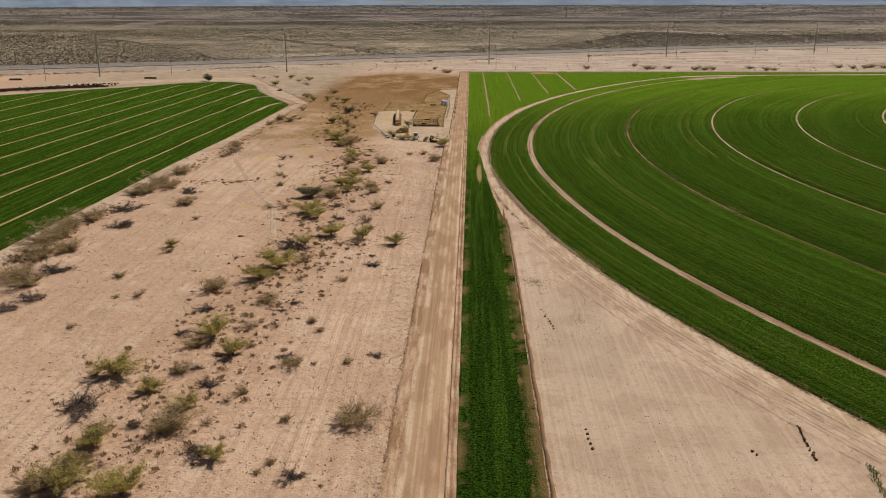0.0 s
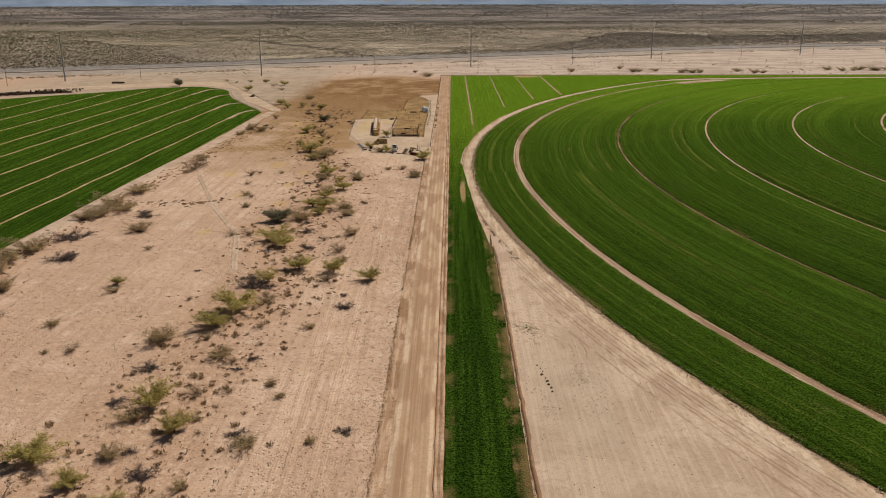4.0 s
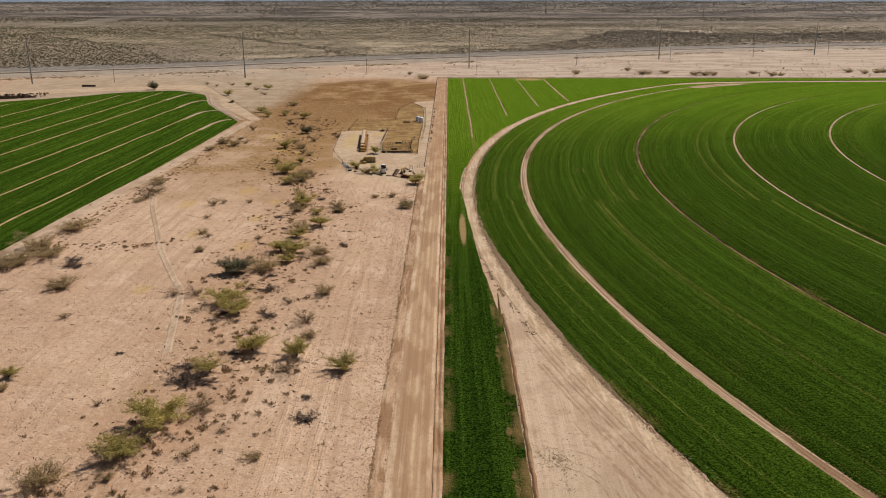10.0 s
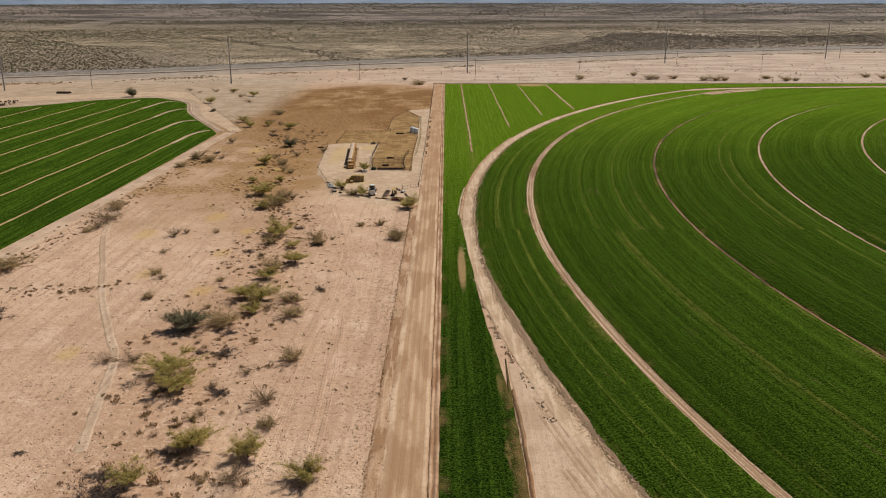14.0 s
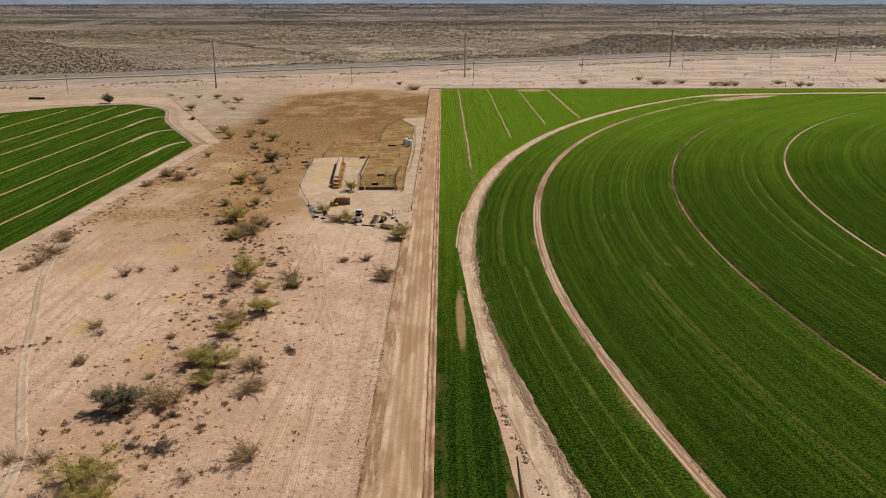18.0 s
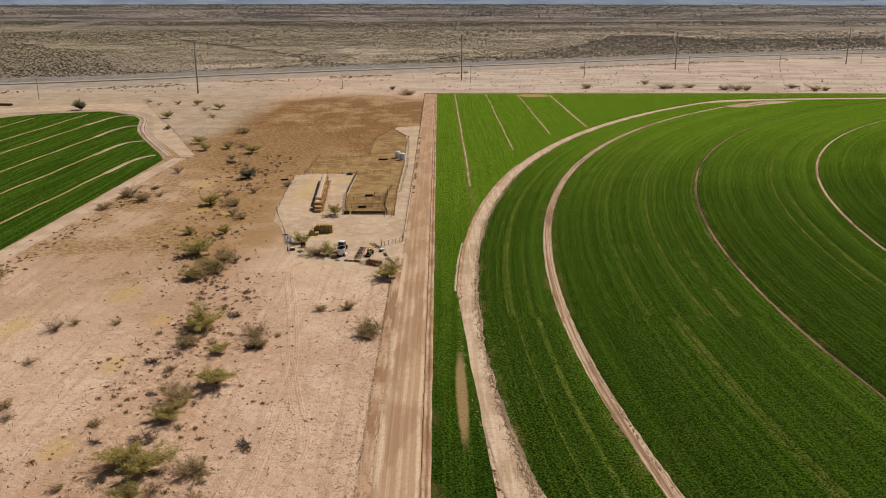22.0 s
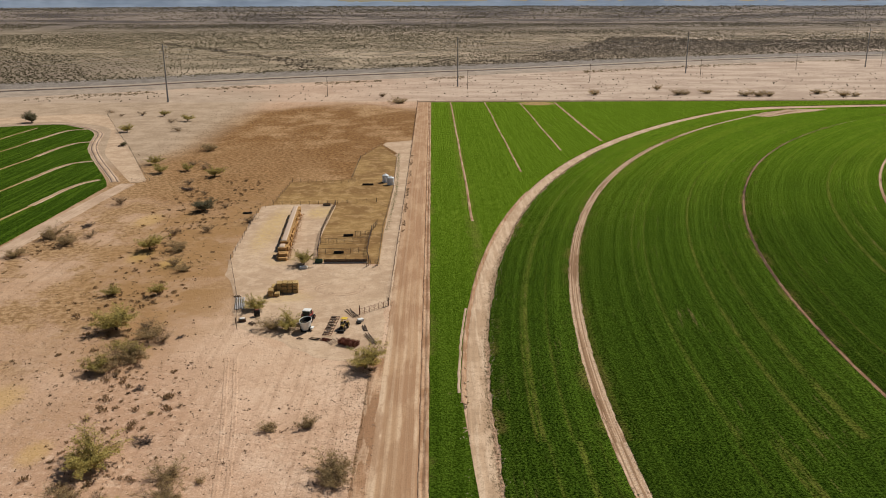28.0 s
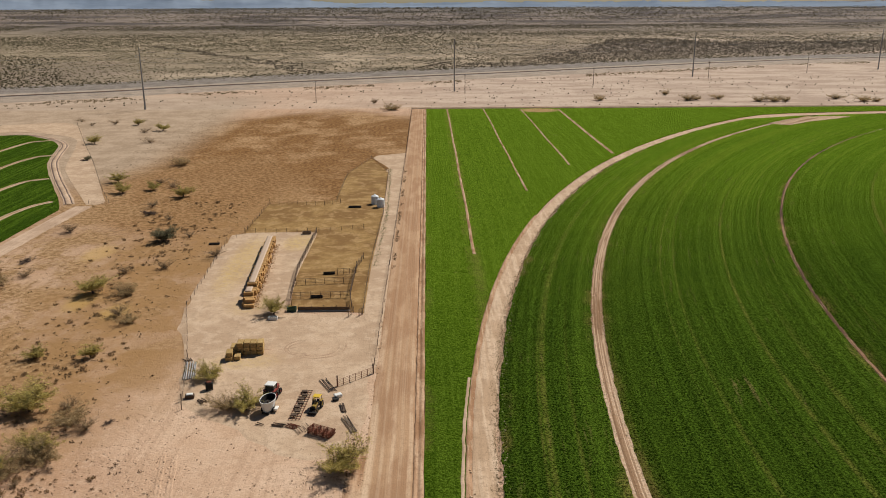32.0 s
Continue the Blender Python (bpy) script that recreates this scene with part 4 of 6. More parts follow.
def make_plant(kind, seed):
    """One plant of width 1, with its wood and its crown as two meshes."""
    rng = random.Random(seed)
    wood, leaves, lfaces = bmesh.new(), [], []

    def leaf(p, s):
        d = Vector((rng.uniform(-1, 1), rng.uniform(-1, 1), rng.uniform(-0.4, 1))).normalized()
        e = d.orthogonal().normalized()
        e.rotate(Matrix.Rotation(rng.uniform(0, 6.28), 3, d))
        i = len(leaves)
        leaves.extend([p + d * s * 1.2, p - d * s * 0.8 + e * s * 0.45, p - d * s * 0.8 - e * s * 0.45])
        lfaces.append((i, i + 1, i + 2))

    spec = {
        "creosote": dict(stems=30, trunk=0.0, spread=1.1, rise=0.95, length=0.60, leaf=0.0155, per=21, subs=9, r=0.006),
        "paloverde": dict(stems=24, trunk=0.14, spread=1.15, rise=0.72, length=0.56, leaf=0.0160, per=31, subs=11, r=0.008),
        "ironwood": dict(stems=34, trunk=0.08, spread=1.1, rise=0.85, length=0.54, leaf=0.018, per=30, subs=14, r=0.010),
        "brush": dict(stems=30, trunk=0.0, spread=1.15, rise=0.34, length=0.46, leaf=0.018, per=10, subs=9, r=0.011),
        "bare": dict(stems=22, trunk=0.03, spread=1.05, rise=0.9, length=0.60, leaf=0.011, per=13, subs=12, r=0.006),
    }[kind]
    base = Vector((0, 0, -0.02))
    if spec["trunk"]:
        top = Vector((rng.uniform(-0.03, 0.03), rng.uniform(-0.03, 0.03), spec["trunk"]))
        tube(wood, base, top, 0.03, 0.022, 6)
    else:
        top = Vector((0, 0, 0))
    lop = rng.uniform(0, 6.28)
    for i in range(spec["stems"]):
        a = 2.4 * i + rng.uniform(-0.4, 0.4)
        tilt = rng.uniform(0.25, 1.0) * spec["spread"]
        d = Vector((math.cos(a) * tilt, math.sin(a) * tilt, spec["rise"] * rng.uniform(0.55, 1.1)))
        ln = spec["length"] * rng.uniform(0.5, 1.1) * (1.0 + 0.22 * math.cos(a - lop))
        start = top + (Vector((rng.uniform(-0.25, 0.25), rng.uniform(-0.25, 0.25), 0.02)) if kind == "brush" else Vector((0, 0, 0)))
        path = limb_path(start, d, ln, 0.5, rng)
        r = spec["r"]
        for k in range(len(path) - 1):
            tube(wood, path[k], path[k + 1], r * (1 - k * 0.2), r * (0.8 - k * 0.2), 4)
        for s in range(spec["subs"]):
            k = rng.randrange(1, len(path))
            q = path[k - 1].lerp(path[k], rng.random())
            d2 = (path[k] - path[k - 1]).normalized() + Vector((rng.uniform(-1, 1), rng.uniform(-1, 1), rng.uniform(-0.3, 0.8))) * 0.9
            twig = limb_path(q, d2, ln * rng.uniform(0.22, 0.5), 0.4, rng, 2)
            tube(wood, twig[0], twig[2], r * 0.45, r * 0.15, 3)
            for m in range(spec["per"]):
                t = rng.random() ** 0.38
                p = twig[0].lerp(twig[2], t) + Vector([rng.gauss(0, 0.026) for _ in range(3)])
                if p.z > (0.05 if spec["trunk"] > 0.1 else 0.005):
                    leaf(p, spec["leaf"] * rng.uniform(0.6, 1.4))
    me = mesh("crown", leaves, lfaces, LEAF[kind])
    return wood, me


WORDS = {
    "creosote": ("desert_bush", "olive brown vase-shaped bush on pale desert soil", "bush"),
    "paloverde": ("desert_tree", "low green desert tree with a wide feathery crown", "tree"),
    "ironwood": ("desert_tree", "dense dark grey-green desert tree on pale soil", "tree"),
    "brush": ("dead_brush", "low tangled heap of dead grey brush", "dead brush"),
    "bare": ("dry_bush", "nearly bare dry bush with thin brown branches", "bush"),
}
VARIANTS = {}


def plant(kind, spots):
    for x, y, width, *tall in spots:
        key = (kind, RNG.randrange({"ironwood": 2}.get(kind, 5)))
        h = {"creosote": 0.70, "paloverde": 0.78, "ironwood": 0.75, "brush": 0.6, "bare": 0.70}[kind] * RNG.uniform(0.85, 1.15) * (tall[0] if tall else 1.0)
        m = Matrix.LocRotScale((x, y, rough_ground(x, y)), Euler((0, 0, RNG.uniform(0, 6.28))), (width * 1.24, width * 1.24, width * h * (1.0 if width < 7 else (7.0 / width) ** 0.6)))
        if key not in VARIANTS:
            name, label, cat = WORDS[kind]
            ob = thing(name, label, cat, cat + " group")
            wood, me = make_plant(kind, 100 * len(VARIANTS) + 7)
            stem = part("trunk" if kind != "brush" else "branch_tangle", wood, DEADWOOD if kind == "brush" else BARK, ob)
            if kind == "brush":
                stem["kind"] = "stuff"
            crown = tagged(new("crown" if kind != "brush" else "twig_tangle", me), kind="stuff")
            crown.parent = ob
            VARIANTS[key] = ob
            ob.matrix_basis = m
        else:
            base = VARIANTS[key]
            made = copy_thing(base, Matrix.Identity(4))
            made.matrix_basis = m


plant("creosote", [(-58.6, 99.0, 5.6), (-28.0, 103.9, 1.6), (-55.4, 106.2, 4.4), (-26.6, 106.7, 1.8), (-45.3, 116.2, 8.5), (-16.0, 119.8, 7.3), (-27.4, 120.1, 2.2), (-50.8, 137.5, 4.3), (-30.6, 141.2, 4.5), (-20.3, 142.0, 2.2), (-51.5, 149.4, 4.8), (-28.3, 157.7, 2.2), (-81.5, 158.4, 2.0), (-30.9, 162.3, 2.5), (-43.5, 174.7, 5.1), (-79.2, 176.0, 1.7), (-58.1, 182.7, 6.9), (-104.6, 184.8, 9.4), (-28.2, 189.7, 2.9), (-110.0, 189.8, 9.7), (-84.5, 190.8, 3.7), (-112.9, 206.6, 12.1), (-79.7, 212.6, 3.3), (-108.2, 212.9, 9.1)])
plant("creosote", [(-119.2, 220.4, 7.3), (-117.1, 226.2, 11.5), (-27.4, 237.4, 3.9), (-119.1, 237.4, 9.7), (-116.3, 246.9, 11.5), (-27.8, 263.2, 5.0), (-93.3, 266.9, 7.4), (-116.2, 280.7, 6.6), (-46.3, 281.5, 8.3), (-113.5, 285.3, 10.2), (-31.9, 286.1, 5.6), (-108.7, 292.8, 10.4), (-33.9, 295.4, 6.0), (-68.0, 297.5, 3.5), (-114.4, 299.6, 9.8), (-72.3, 315.9, 3.7), (-42.6, 318.1, 6.6), (-112.8, 319.7, 10.7), (-34.5, 342.2, 5.8), (-48.4, 342.2, 5.4), (-12.4, 346.2, 4.9), (-35.6, 347.9, 4.9), (-12.3, 349.2, 5.9), (-66.8, 353.4, 2.4)])
plant("creosote", [(-106.3, 354.4, 3.9), (-24.2, 361.3, 3.1), (-18.1, 362.2, 3.3), (-107.6, 381.3, 4.9), (-109.5, 385.8, 5.6), (-19.6, 791.9, 13.0)])
plant("paloverde", [(-45.6, 98.0, 7.6), (-54.6, 99.1, 6.5), (-35.6, 107.7, 3.9), (-55.3, 110.7, 5.5), (-44.7, 123.9, 4.2), (-53.3, 129.6, 4.6), (-62.5, 136.2, 8.1), (-43.2, 145.3, 5.3), (-49.4, 154.1, 7.2), (-49.1, 190.4, 7.6), (-47.2, 200.4, 9.8), (-81.0, 217.8, 3.6), (-43.5, 220.2, 5.1), (-18.1, 221.4, 5.4), (-28.3, 227.7, 5.5), (-37.8, 230.6, 6.9), (-45.4, 250.3, 7.0), (-50.5, 257.3, 8.7), (-41.2, 288.2, 4.7), (-41.3, 295.4, 7.8), (-45.3, 297.7, 5.9), (-43.2, 311.6, 5.4), (-38.2, 325.0, 6.8), (-41.6, 338.4, 4.0)])
plant("paloverde", [(-47.9, 350.4, 8.7)])
plant("ironwood", [(-53.4, 279.5, 7.8)])
plant("brush", [(-22.7, 102.6, 3.5), (-38.7, 108.7, 4.0), (-57.6, 116.8, 2.1), (-51.2, 117.0, 2.6), (-62.9, 122.2, 7.3), (-43.8, 132.1, 3.9), (-32.7, 144.5, 3.0), (-15.3, 145.5, 2.7), (-56.6, 155.1, 3.3), (-100.3, 168.2, 5.0), (-39.0, 169.1, 2.0), (-56.0, 169.3, 4.0), (-98.3, 175.5, 6.0), (-103.7, 194.3, 8.1), (-22.4, 202.0, 3.6), (-45.9, 215.5, 6.8), (-48.7, 222.4, 3.9), (-64.2, 228.6, 1.6), (-104.0, 239.1, 7.6), (-38.5, 249.2, 3.6), (-110.3, 258.7, 9.2), (-41.8, 265.7, 3.9), (-46.6, 266.0, 2.3), (-43.6, 276.5, 2.6)])
plant("brush", [(-97.3, 283.8, 5.6), (-99.7, 288.5, 4.6), (-51.8, 304.0, 1.9), (-44.1, 304.5, 3.7), (-52.6, 333.5, 2.7), (-49.1, 398.7, 1.6), (-102.2, 484.6, 3.8), (-85.9, 534.1, 4.4), (-143.5, 627.4, 3.1)])
plant("bare", [(-66.2, 135.6, 3.5), (-43.6, 158.5, 4.5), (-74.3, 176.9, 3.7), (-117.7, 203.4, 5.2), (-41.2, 205.4, 6.5), (-29.0, 220.9, 5.9), (-29.6, 245.6, 5.7), (-83.5, 247.1, 2.9), (-35.3, 256.9, 3.1), (-63.8, 262.1, 3.8), (-58.8, 262.2, 4.8), (-38.3, 290.2, 3.6), (-69.7, 311.8, 3.6), (-76.2, 333.5, 3.1), (-78.8, 350.2, 5.1), (-75.9, 353.5, 3.1), (-104.5, 358.7, 6.6), (-105.2, 368.6, 11.5)])
plant("bare", [(-33.0, 828.1, 5.4)])
plant("paloverde", [(-55.9, 390.3, 5.8), (-59.6, 383.5, 5.2)])

# small dry shrubs and dead brush between the larger bushes of the wash
for i in range(64):
    y = 96 + 290 * (i + RNG.random()) / 64
    x = wash_x(y) + RNG.gauss(3, 6)
    plant(("bare", "brush", "bare", "creosote")[i % 4], [(round(x, 1), round(y, 1), round(RNG.uniform(1.1, 2.8), 1))])

# the upper wash, the pasture and the yard
plant("paloverde", [(-155.8, 670.8, 6.8), (-156.2, 733.0, 6.2), (-136.3, 711.6, 7.2), (-113.3, 582.5, 6.6), (-105.0, 564.0, 6.2), (-95.9, 568.9, 5.2), (-82.0, 557.0, 7.0), (-75.0, 460.0, 7.2), (-61.5, 424.0, 4.0), (-63.2, 403.0, 9.0), (-72.0, 424.8, 4.2), (-37.0, 414.2, 5.2), (-28.0, 402.6, 5.4), (-31.2, 445.8, 5.4), (-10.6, 383.8, 7.1)])
plant("ironwood", [(-142.7, 628.6, 3.0), (-72.0, 503.0, 6.4)])
plant("creosote", [(-98.8, 615.0, 8.0), (-67.0, 459.0, 6.2), (-54.9, 388.0, 7.2), (-58.3, 383.0, 5.5), (-55.0, 399.0, 6.0), (-31.4, 403.2, 5.2), (-107.2, 472.0, 7.2), (-100.0, 465.5, 6.4), (-60.5, 442.0, 4.5), (-109.0, 454.7, 5.6)])
plant("bare", [(-192.6, 747.3, 4.7), (-180.9, 732.0, 3.6), (-169.8, 735.8, 5.5), (-143.6, 705.4, 5.7), (-130.7, 673.5, 6.0), (-96.6, 580.0, 5.2), (-89.8, 573.0, 5.0), (-88.0, 543.4, 4.8), (-102.0, 512.7, 5.6), (-64.0, 478.0, 5.2), (-54.0, 488.0, 4.8), (-96.4, 472.6, 4.6), (-73.0, 475.0, 4.4), (-57.0, 404.0, 4.6), (-64.0, 446.0, 5.2), (-52.0, 396.8, 4.8), (-66.0, 506.8, 3.3), (-77.8, 527.5, 3.2), (-33.0, 828.1, 5.4)])

# shrubs on the sand beyond the crop
plant("creosote", [(118, 836, 9), (171, 869, 7), (177, 833, 10), (183, 836, 7), (200, 842, 9), (222, 826, 11), (231, 824, 11), (239, 825, 9), (279, 838, 10), (290, 822, 11), (297, 820, 8), (372, 853, 10), (380, 839, 9), (403, 853, 12), (415, 846, 14), (430, 850, 14), (446, 846, 12), (394, 845, 8)])
plant("ironwood", [(-222, 708, 7.5, 1.7)])

# ---- the cattle yard ----
yard = [(-9.2, 396), (-9.4, 430), (-13, 444), (-28, 447.5), (-30.5, 474), (-30.5, 509), (-51, 509), (-53.5, 500), (-50.5, 450), (-43.5, 424), (-39.5, 406), (-30, 399), (-20, 389), (-13, 388)]
setting("yard", slab("yard", [p.to_tuple() for p in smooth_line(yard, 3)], 0.035, YARD_DIRT, 0.06, 1.2, 1.0), "pale packed dirt yard with faint tyre marks", "ground")
pen = [(-12.3, 446), (-13, 480), (-12.3, 531), (-13.5, 596), (-22, 626), (-29, 594), (-29, 551), (-50, 546), (-51, 511), (-30, 511), (-30, 475), (-28, 449)]
setting("pen_floor", slab("pen_floor", pen, 0.06, PEN_DIRT, 0.08, 0.4, 0.8), "trampled olive brown pen floor with dung and hay", "ground")
lane = [(-8.4, 418), (-8.3, 500), (-8.2, 560), (-8.2, 640), (-20, 634), (-21, 628), (-13, 606), (-14.5, 600), (-12, 531), (-12.5, 480), (-11.8, 446)]
setting("feed_lane", slab("feed_lane", lane, 0.05, YARD_DIRT, 0.07, 0.4, 0.8), "pale feed lane between pens and road", "ground")

# turning marks of tyres in the yard
for i, (cx, cy, r, a0, a1) in enumerate(((-22.5, 427.5, 2.6, 100, 300), (-22.2, 427.8, 3.6, 90, 280), (-19.5, 428.0, 4.2, 240, 380), (-19.5, 428.0, 5.4, 235, 385), (-27.5, 436, 9, 200, 300))):
    line = [(cx + r * math.cos(radians(a)), cy + r * math.sin(radians(a))) for a in range(a0, a1, 8)]
    way("yard_tyre_mark_%d" % (i + 1), line, [(-0.2, 0.037), (-0.1, 0.06), (0.1, 0.06), (0.2, 0.037)], RUT_DIRT, "curved brown tyre mark in the yard", "trail", 1.0)

STEEL_DARK = plain("rusty_pipe", (0.10, 0.065, 0.045), 0.7, 0.3, 0.35, 4.0)
OLD_WOOD = plain("grey_old_wood", (0.20, 0.15, 0.11), 0.9, 0, 0.35, 3.0)
WHITE_PAINT = plain("white_paint", (0.72, 0.72, 0.70), 0.45, 0, 0.12, 1.5)
WHITE_POLY = plain("white_plastic", (0.70, 0.74, 0.78), 0.4, 0, 0.08, 1.5)
RED_PAINT = plain("faded_red_paint", (0.22, 0.035, 0.025), 0.5, 0, 0.2, 3.0)
OCHRE_PAINT = plain("grimy_yellow_paint", (0.30, 0.19, 0.03), 0.6, 0, 0.45, 3.0)
YELLOW_PAINT = plain("yellow_paint", (0.62, 0.42, 0.04), 0.5, 0, 0.2, 3.0)
RUBBER = plain("tyre_rubber", (0.02, 0.02, 0.02), 0.85, 0, 0.3, 5.0)
BLACK = plain("dark_interior", (0.02, 0.018, 0.016), 0.8, 0, 0.3, 3.0)
GLASS = plain("dark_glass", (0.03, 0.035, 0.04), 0.1, 0, 0.1, 3.0, 0.5)
GREEN_PAINT = plain("green_paint", (0.03, 0.07, 0.04), 0.55, 0, 0.25, 3.0)
ALU = plain("pale_aluminium", (0.50, 0.50, 0.50), 0.4, 0.7, 0.15, 2.0)
TARP = plain("grey_tarp", (0.47, 0.355, 0.27), 0.7, 0, 0.2, 0.8)
RUST_RED = plain("red_rust", (0.17, 0.055, 0.03), 0.8, 0.2, 0.4, 3.0)


def hay_material(name, a, b):
    k = Mat(name, 0.95, 0.05)
    straw = k.noise(9.0, 3, 0.6, stretch=(0.3, 1.0, 3.0))
    oi = k.n("ShaderNodeObjectInfo").outputs["Random"]
    c = k.mix(k.ramp(straw, 0.3, 0.7), a, b)
    c = k.mix(k.math("MULTIPLY", oi, 0.45), c, tuple(x * 0.65 for x in a))
    k.color(c)
    k.bump(straw, 0.8, 0.06)
    return k.m


HAY = hay_material("baled_hay", (0.34, 0.215, 0.085), (0.58, 0.42, 0.20))
STRAW = hay_material("straw_bale", (0.38, 0.215, 0.085), (0.58, 0.36, 0.16))


def bale_mesh(mat, name, lx=2.2, ly=1.15, lz=0.78):
    bm = bmesh.new()
    box(bm, -lx / 2, lx / 2, -ly / 2, ly / 2, 0, lz, 0.07)
    me = bpy.data.meshes.new(name)
    bm.to_mesh(me)
    bm.free()
    me.materials.append(mat)
    return me


HAY_BALE, STRAW_BALE = bale_mesh(HAY, "hay_bale"), bale_mesh(STRAW, "straw_bale")


def bale(me, x, y, z, turn, label, group):
    ob = tagged(new("hay_bale", me), label, "hay bale", group)
    ob.matrix_basis = pose(x, y, z, RNG.uniform(-0.8, 0.8), 0, turn + RNG.uniform(-2.5, 2.5))
    return ob


# block of bales: five columns, three courses, with loose bales at its end
for iz in range(3):
    for ix in range(5):
        if ix == 0 and iz == 2:
            continue
        bale(HAY_BALE, -35.0 + ix * 1.24, 425.6 + RNG.uniform(-0.15, 0.15), 0.04 + iz * 0.80, 94, "big square hay bale stacked in a block", "bales in the block")
for x, y, z in ((-35.4, 422.8, 0.04), (-35.3, 422.9, 0.84), (-33.9, 423.1, 0.04)):
    bale(HAY_BALE, x, y, z, 95, "loose square hay bale beside the block", "loose bales")

# long covered row of straw bales
ROW0, ROW1 = Vector((-37.6, 449.6)), Vector((-41.2, 498.0))
row_len = (ROW1 - ROW0).length
n_row = 40
row_turn = math.degrees(math.atan2(ROW1.y - ROW0.y, ROW1.x - ROW0.x)) - 90
for i in range(n_row):
    c = ROW0.lerp(ROW1, i / (n_row - 1))
    top = 3 if 3 <= i else (2 if i > 0 else 1)
    if i in (6, 7):
        top = 2
    for k in range(top):
        push = RNG.uniform(-0.3, 0.45) if k < 2 else RNG.uniform(-0.2, 0.35)
        bale(STRAW_BALE, c.x + push, c.y, 0.07 + k * 0.79, row_turn, "orange straw bale in a long covered row", "bales in the long row")


def tarp(i0, i1, name):
    a, b = ROW0.lerp(ROW1, i0 / (n_row - 1)), ROW0.lerp(ROW1, i1 / (n_row - 1))
    vs, fs = [], []
    n = int((b - a).length / 0.8)
    side = Vector(((b - a).y, -(b - a).x)).normalized()
    for i in range(n + 1):
        p = a.lerp(b, i / n)
        for o, z in ((-1.0, 2.33), (-0.95, 2.48), (-0.6, 2.52), (-0.2, 2.50), (0.1, 2.52), (0.5, 2.48)):
            q = p + side * (o + 0.05 * wob(i, o, 0.9, 2.0))
            vs.append((q.x, q.y, z + 0.05 * wob(i * 0.8, o * 2, 1.0, 5.0)))
        if i:
            for j in range(5):
                k = (i - 1) * 6 + j
                fs.append((k, k + 6, k + 7, k + 1))
    ob = tagged(new(name, mesh(name, vs, fs, TARP, True)), "dusty grey tarpaulin laid over the straw bales", "tarpaulin")
    sol = ob.modifiers.new("thickness", "SOLIDIFY")
    sol.thickness = 0.02


tarp(8, 39.5, "tarpaulin")
tarp(3, 5.6, "tarpaulin")
# scraps of loose straw along the sunny side of the row
sv, sf = [], []
for i in range(1500):
    t = RNG.random()
    c = ROW0.lerp(ROW1, t)
    x, y = c.x + 1.2 + abs(RNG.gauss(0, 0.55)), c.y + RNG.uniform(-0.6, 0.6)
    s, a = RNG.uniform(0.08, 0.3), RNG.uniform(0, 6.28)
    k = len(sv)
    sv += [(x, y, 0.08), (x + s * math.cos(a), y + s * math.sin(a), 0.1), (x + 0.1 * math.sin(a), y + 0.1 * math.cos(a), 0.1 + s * 0.5)]
    sf.append((k, k + 1, k + 2))
tagged(new("loose_straw", mesh("loose_straw", sv, sf, STRAW)), "loose orange straw fallen beside the bale row", "straw", "", "stuff")


# ---- fences ----
def fence(name, line, spacing, height, rails, mat, label, post_r=0.06, corner=True):
    """Posts of their own with rails from post to post."""
    ob = thing(name, label, "fence")
    bm0 = bmesh.new()
    tube(bm0, (0, 0, -0.1), (0, 0, height + 0.12), post_r, post_r * 0.9, 6)
    me = bpy.data.meshes.new("post")
    bm0.to_mesh(me)
    bm0.free()
    me.materials.append(mat)
    pts = []
    for a, b in zip(line, line[1:]):
        a, b = Vector(a), Vector(b)
        k = max(1, round((b - a).length / spacing))
        pts += [a.lerp(b, i / k) for i in range(k)]
    pts.append(Vector(line[-1]))
    ends = {tuple(Vector(p)) for p in line}
    for p in pts:
        post = new("post", me)
        post.parent = ob
        big = 1.5 if corner and tuple(p) in ends else 1.0
        post.matrix_basis = Matrix.LocRotScale((p.x, p.y, rough_ground(p.x, p.y)), Euler((RNG.uniform(-0.04, 0.04), RNG.uniform(-0.04, 0.04), 0)), (big, big, 1.0 + 0.2 * (big - 1) + RNG.uniform(-0.06, 0.06)))
    for z, r in rails:
        bm = bmesh.new()
        for a, b in zip(pts, pts[1:]):
            tube(bm, (a.x, a.y, z + rough_ground(a.x, a.y)), (b.x, b.y, z + rough_ground(b.x, b.y)), r, r, 4)
        part("rail", bm, mat, ob)
    return ob


PIPE = ((0.45, 0.035), (0.8, 0.035), (1.15, 0.035), (1.5, 0.05))
WIRE = ((0.4, 0.012), (0.75, 0.012), (1.1, 0.012))
fence("pen_fence", [(-28, 449), (-29, 455), (-30.5, 475), (-30.3, 510)], 2.6, 1.5, PIPE, STEEL_DARK, "rusty pipe fence along the cattle pens")
fence("pen_fence", [(-29, 455), (-15.8, 455.6)], 2.2, 1.5, PIPE, STEEL_DARK, "rusty pipe cross fence between cattle pens")
fence("pen_fence", [(-29.3, 464.4), (-16, 465.8)], 2.2, 1.4, PIPE, STEEL_DARK, "rusty pipe cross fence between cattle pens")
fence("pen_fence", [(-20.4, 471.8), (-15.9, 472.6)], 1.5, 1.5, PIPE, STEEL_DARK, "short rusty pipe fence inside the pens")
fence("pen_fence", [(-14.6, 447), (-15.8, 455.6), (-16, 466), (-16, 477), (-14.9, 484)], 2.4, 1.6, PIPE, STEEL_DARK, "rusty pipe fence along the working lane")
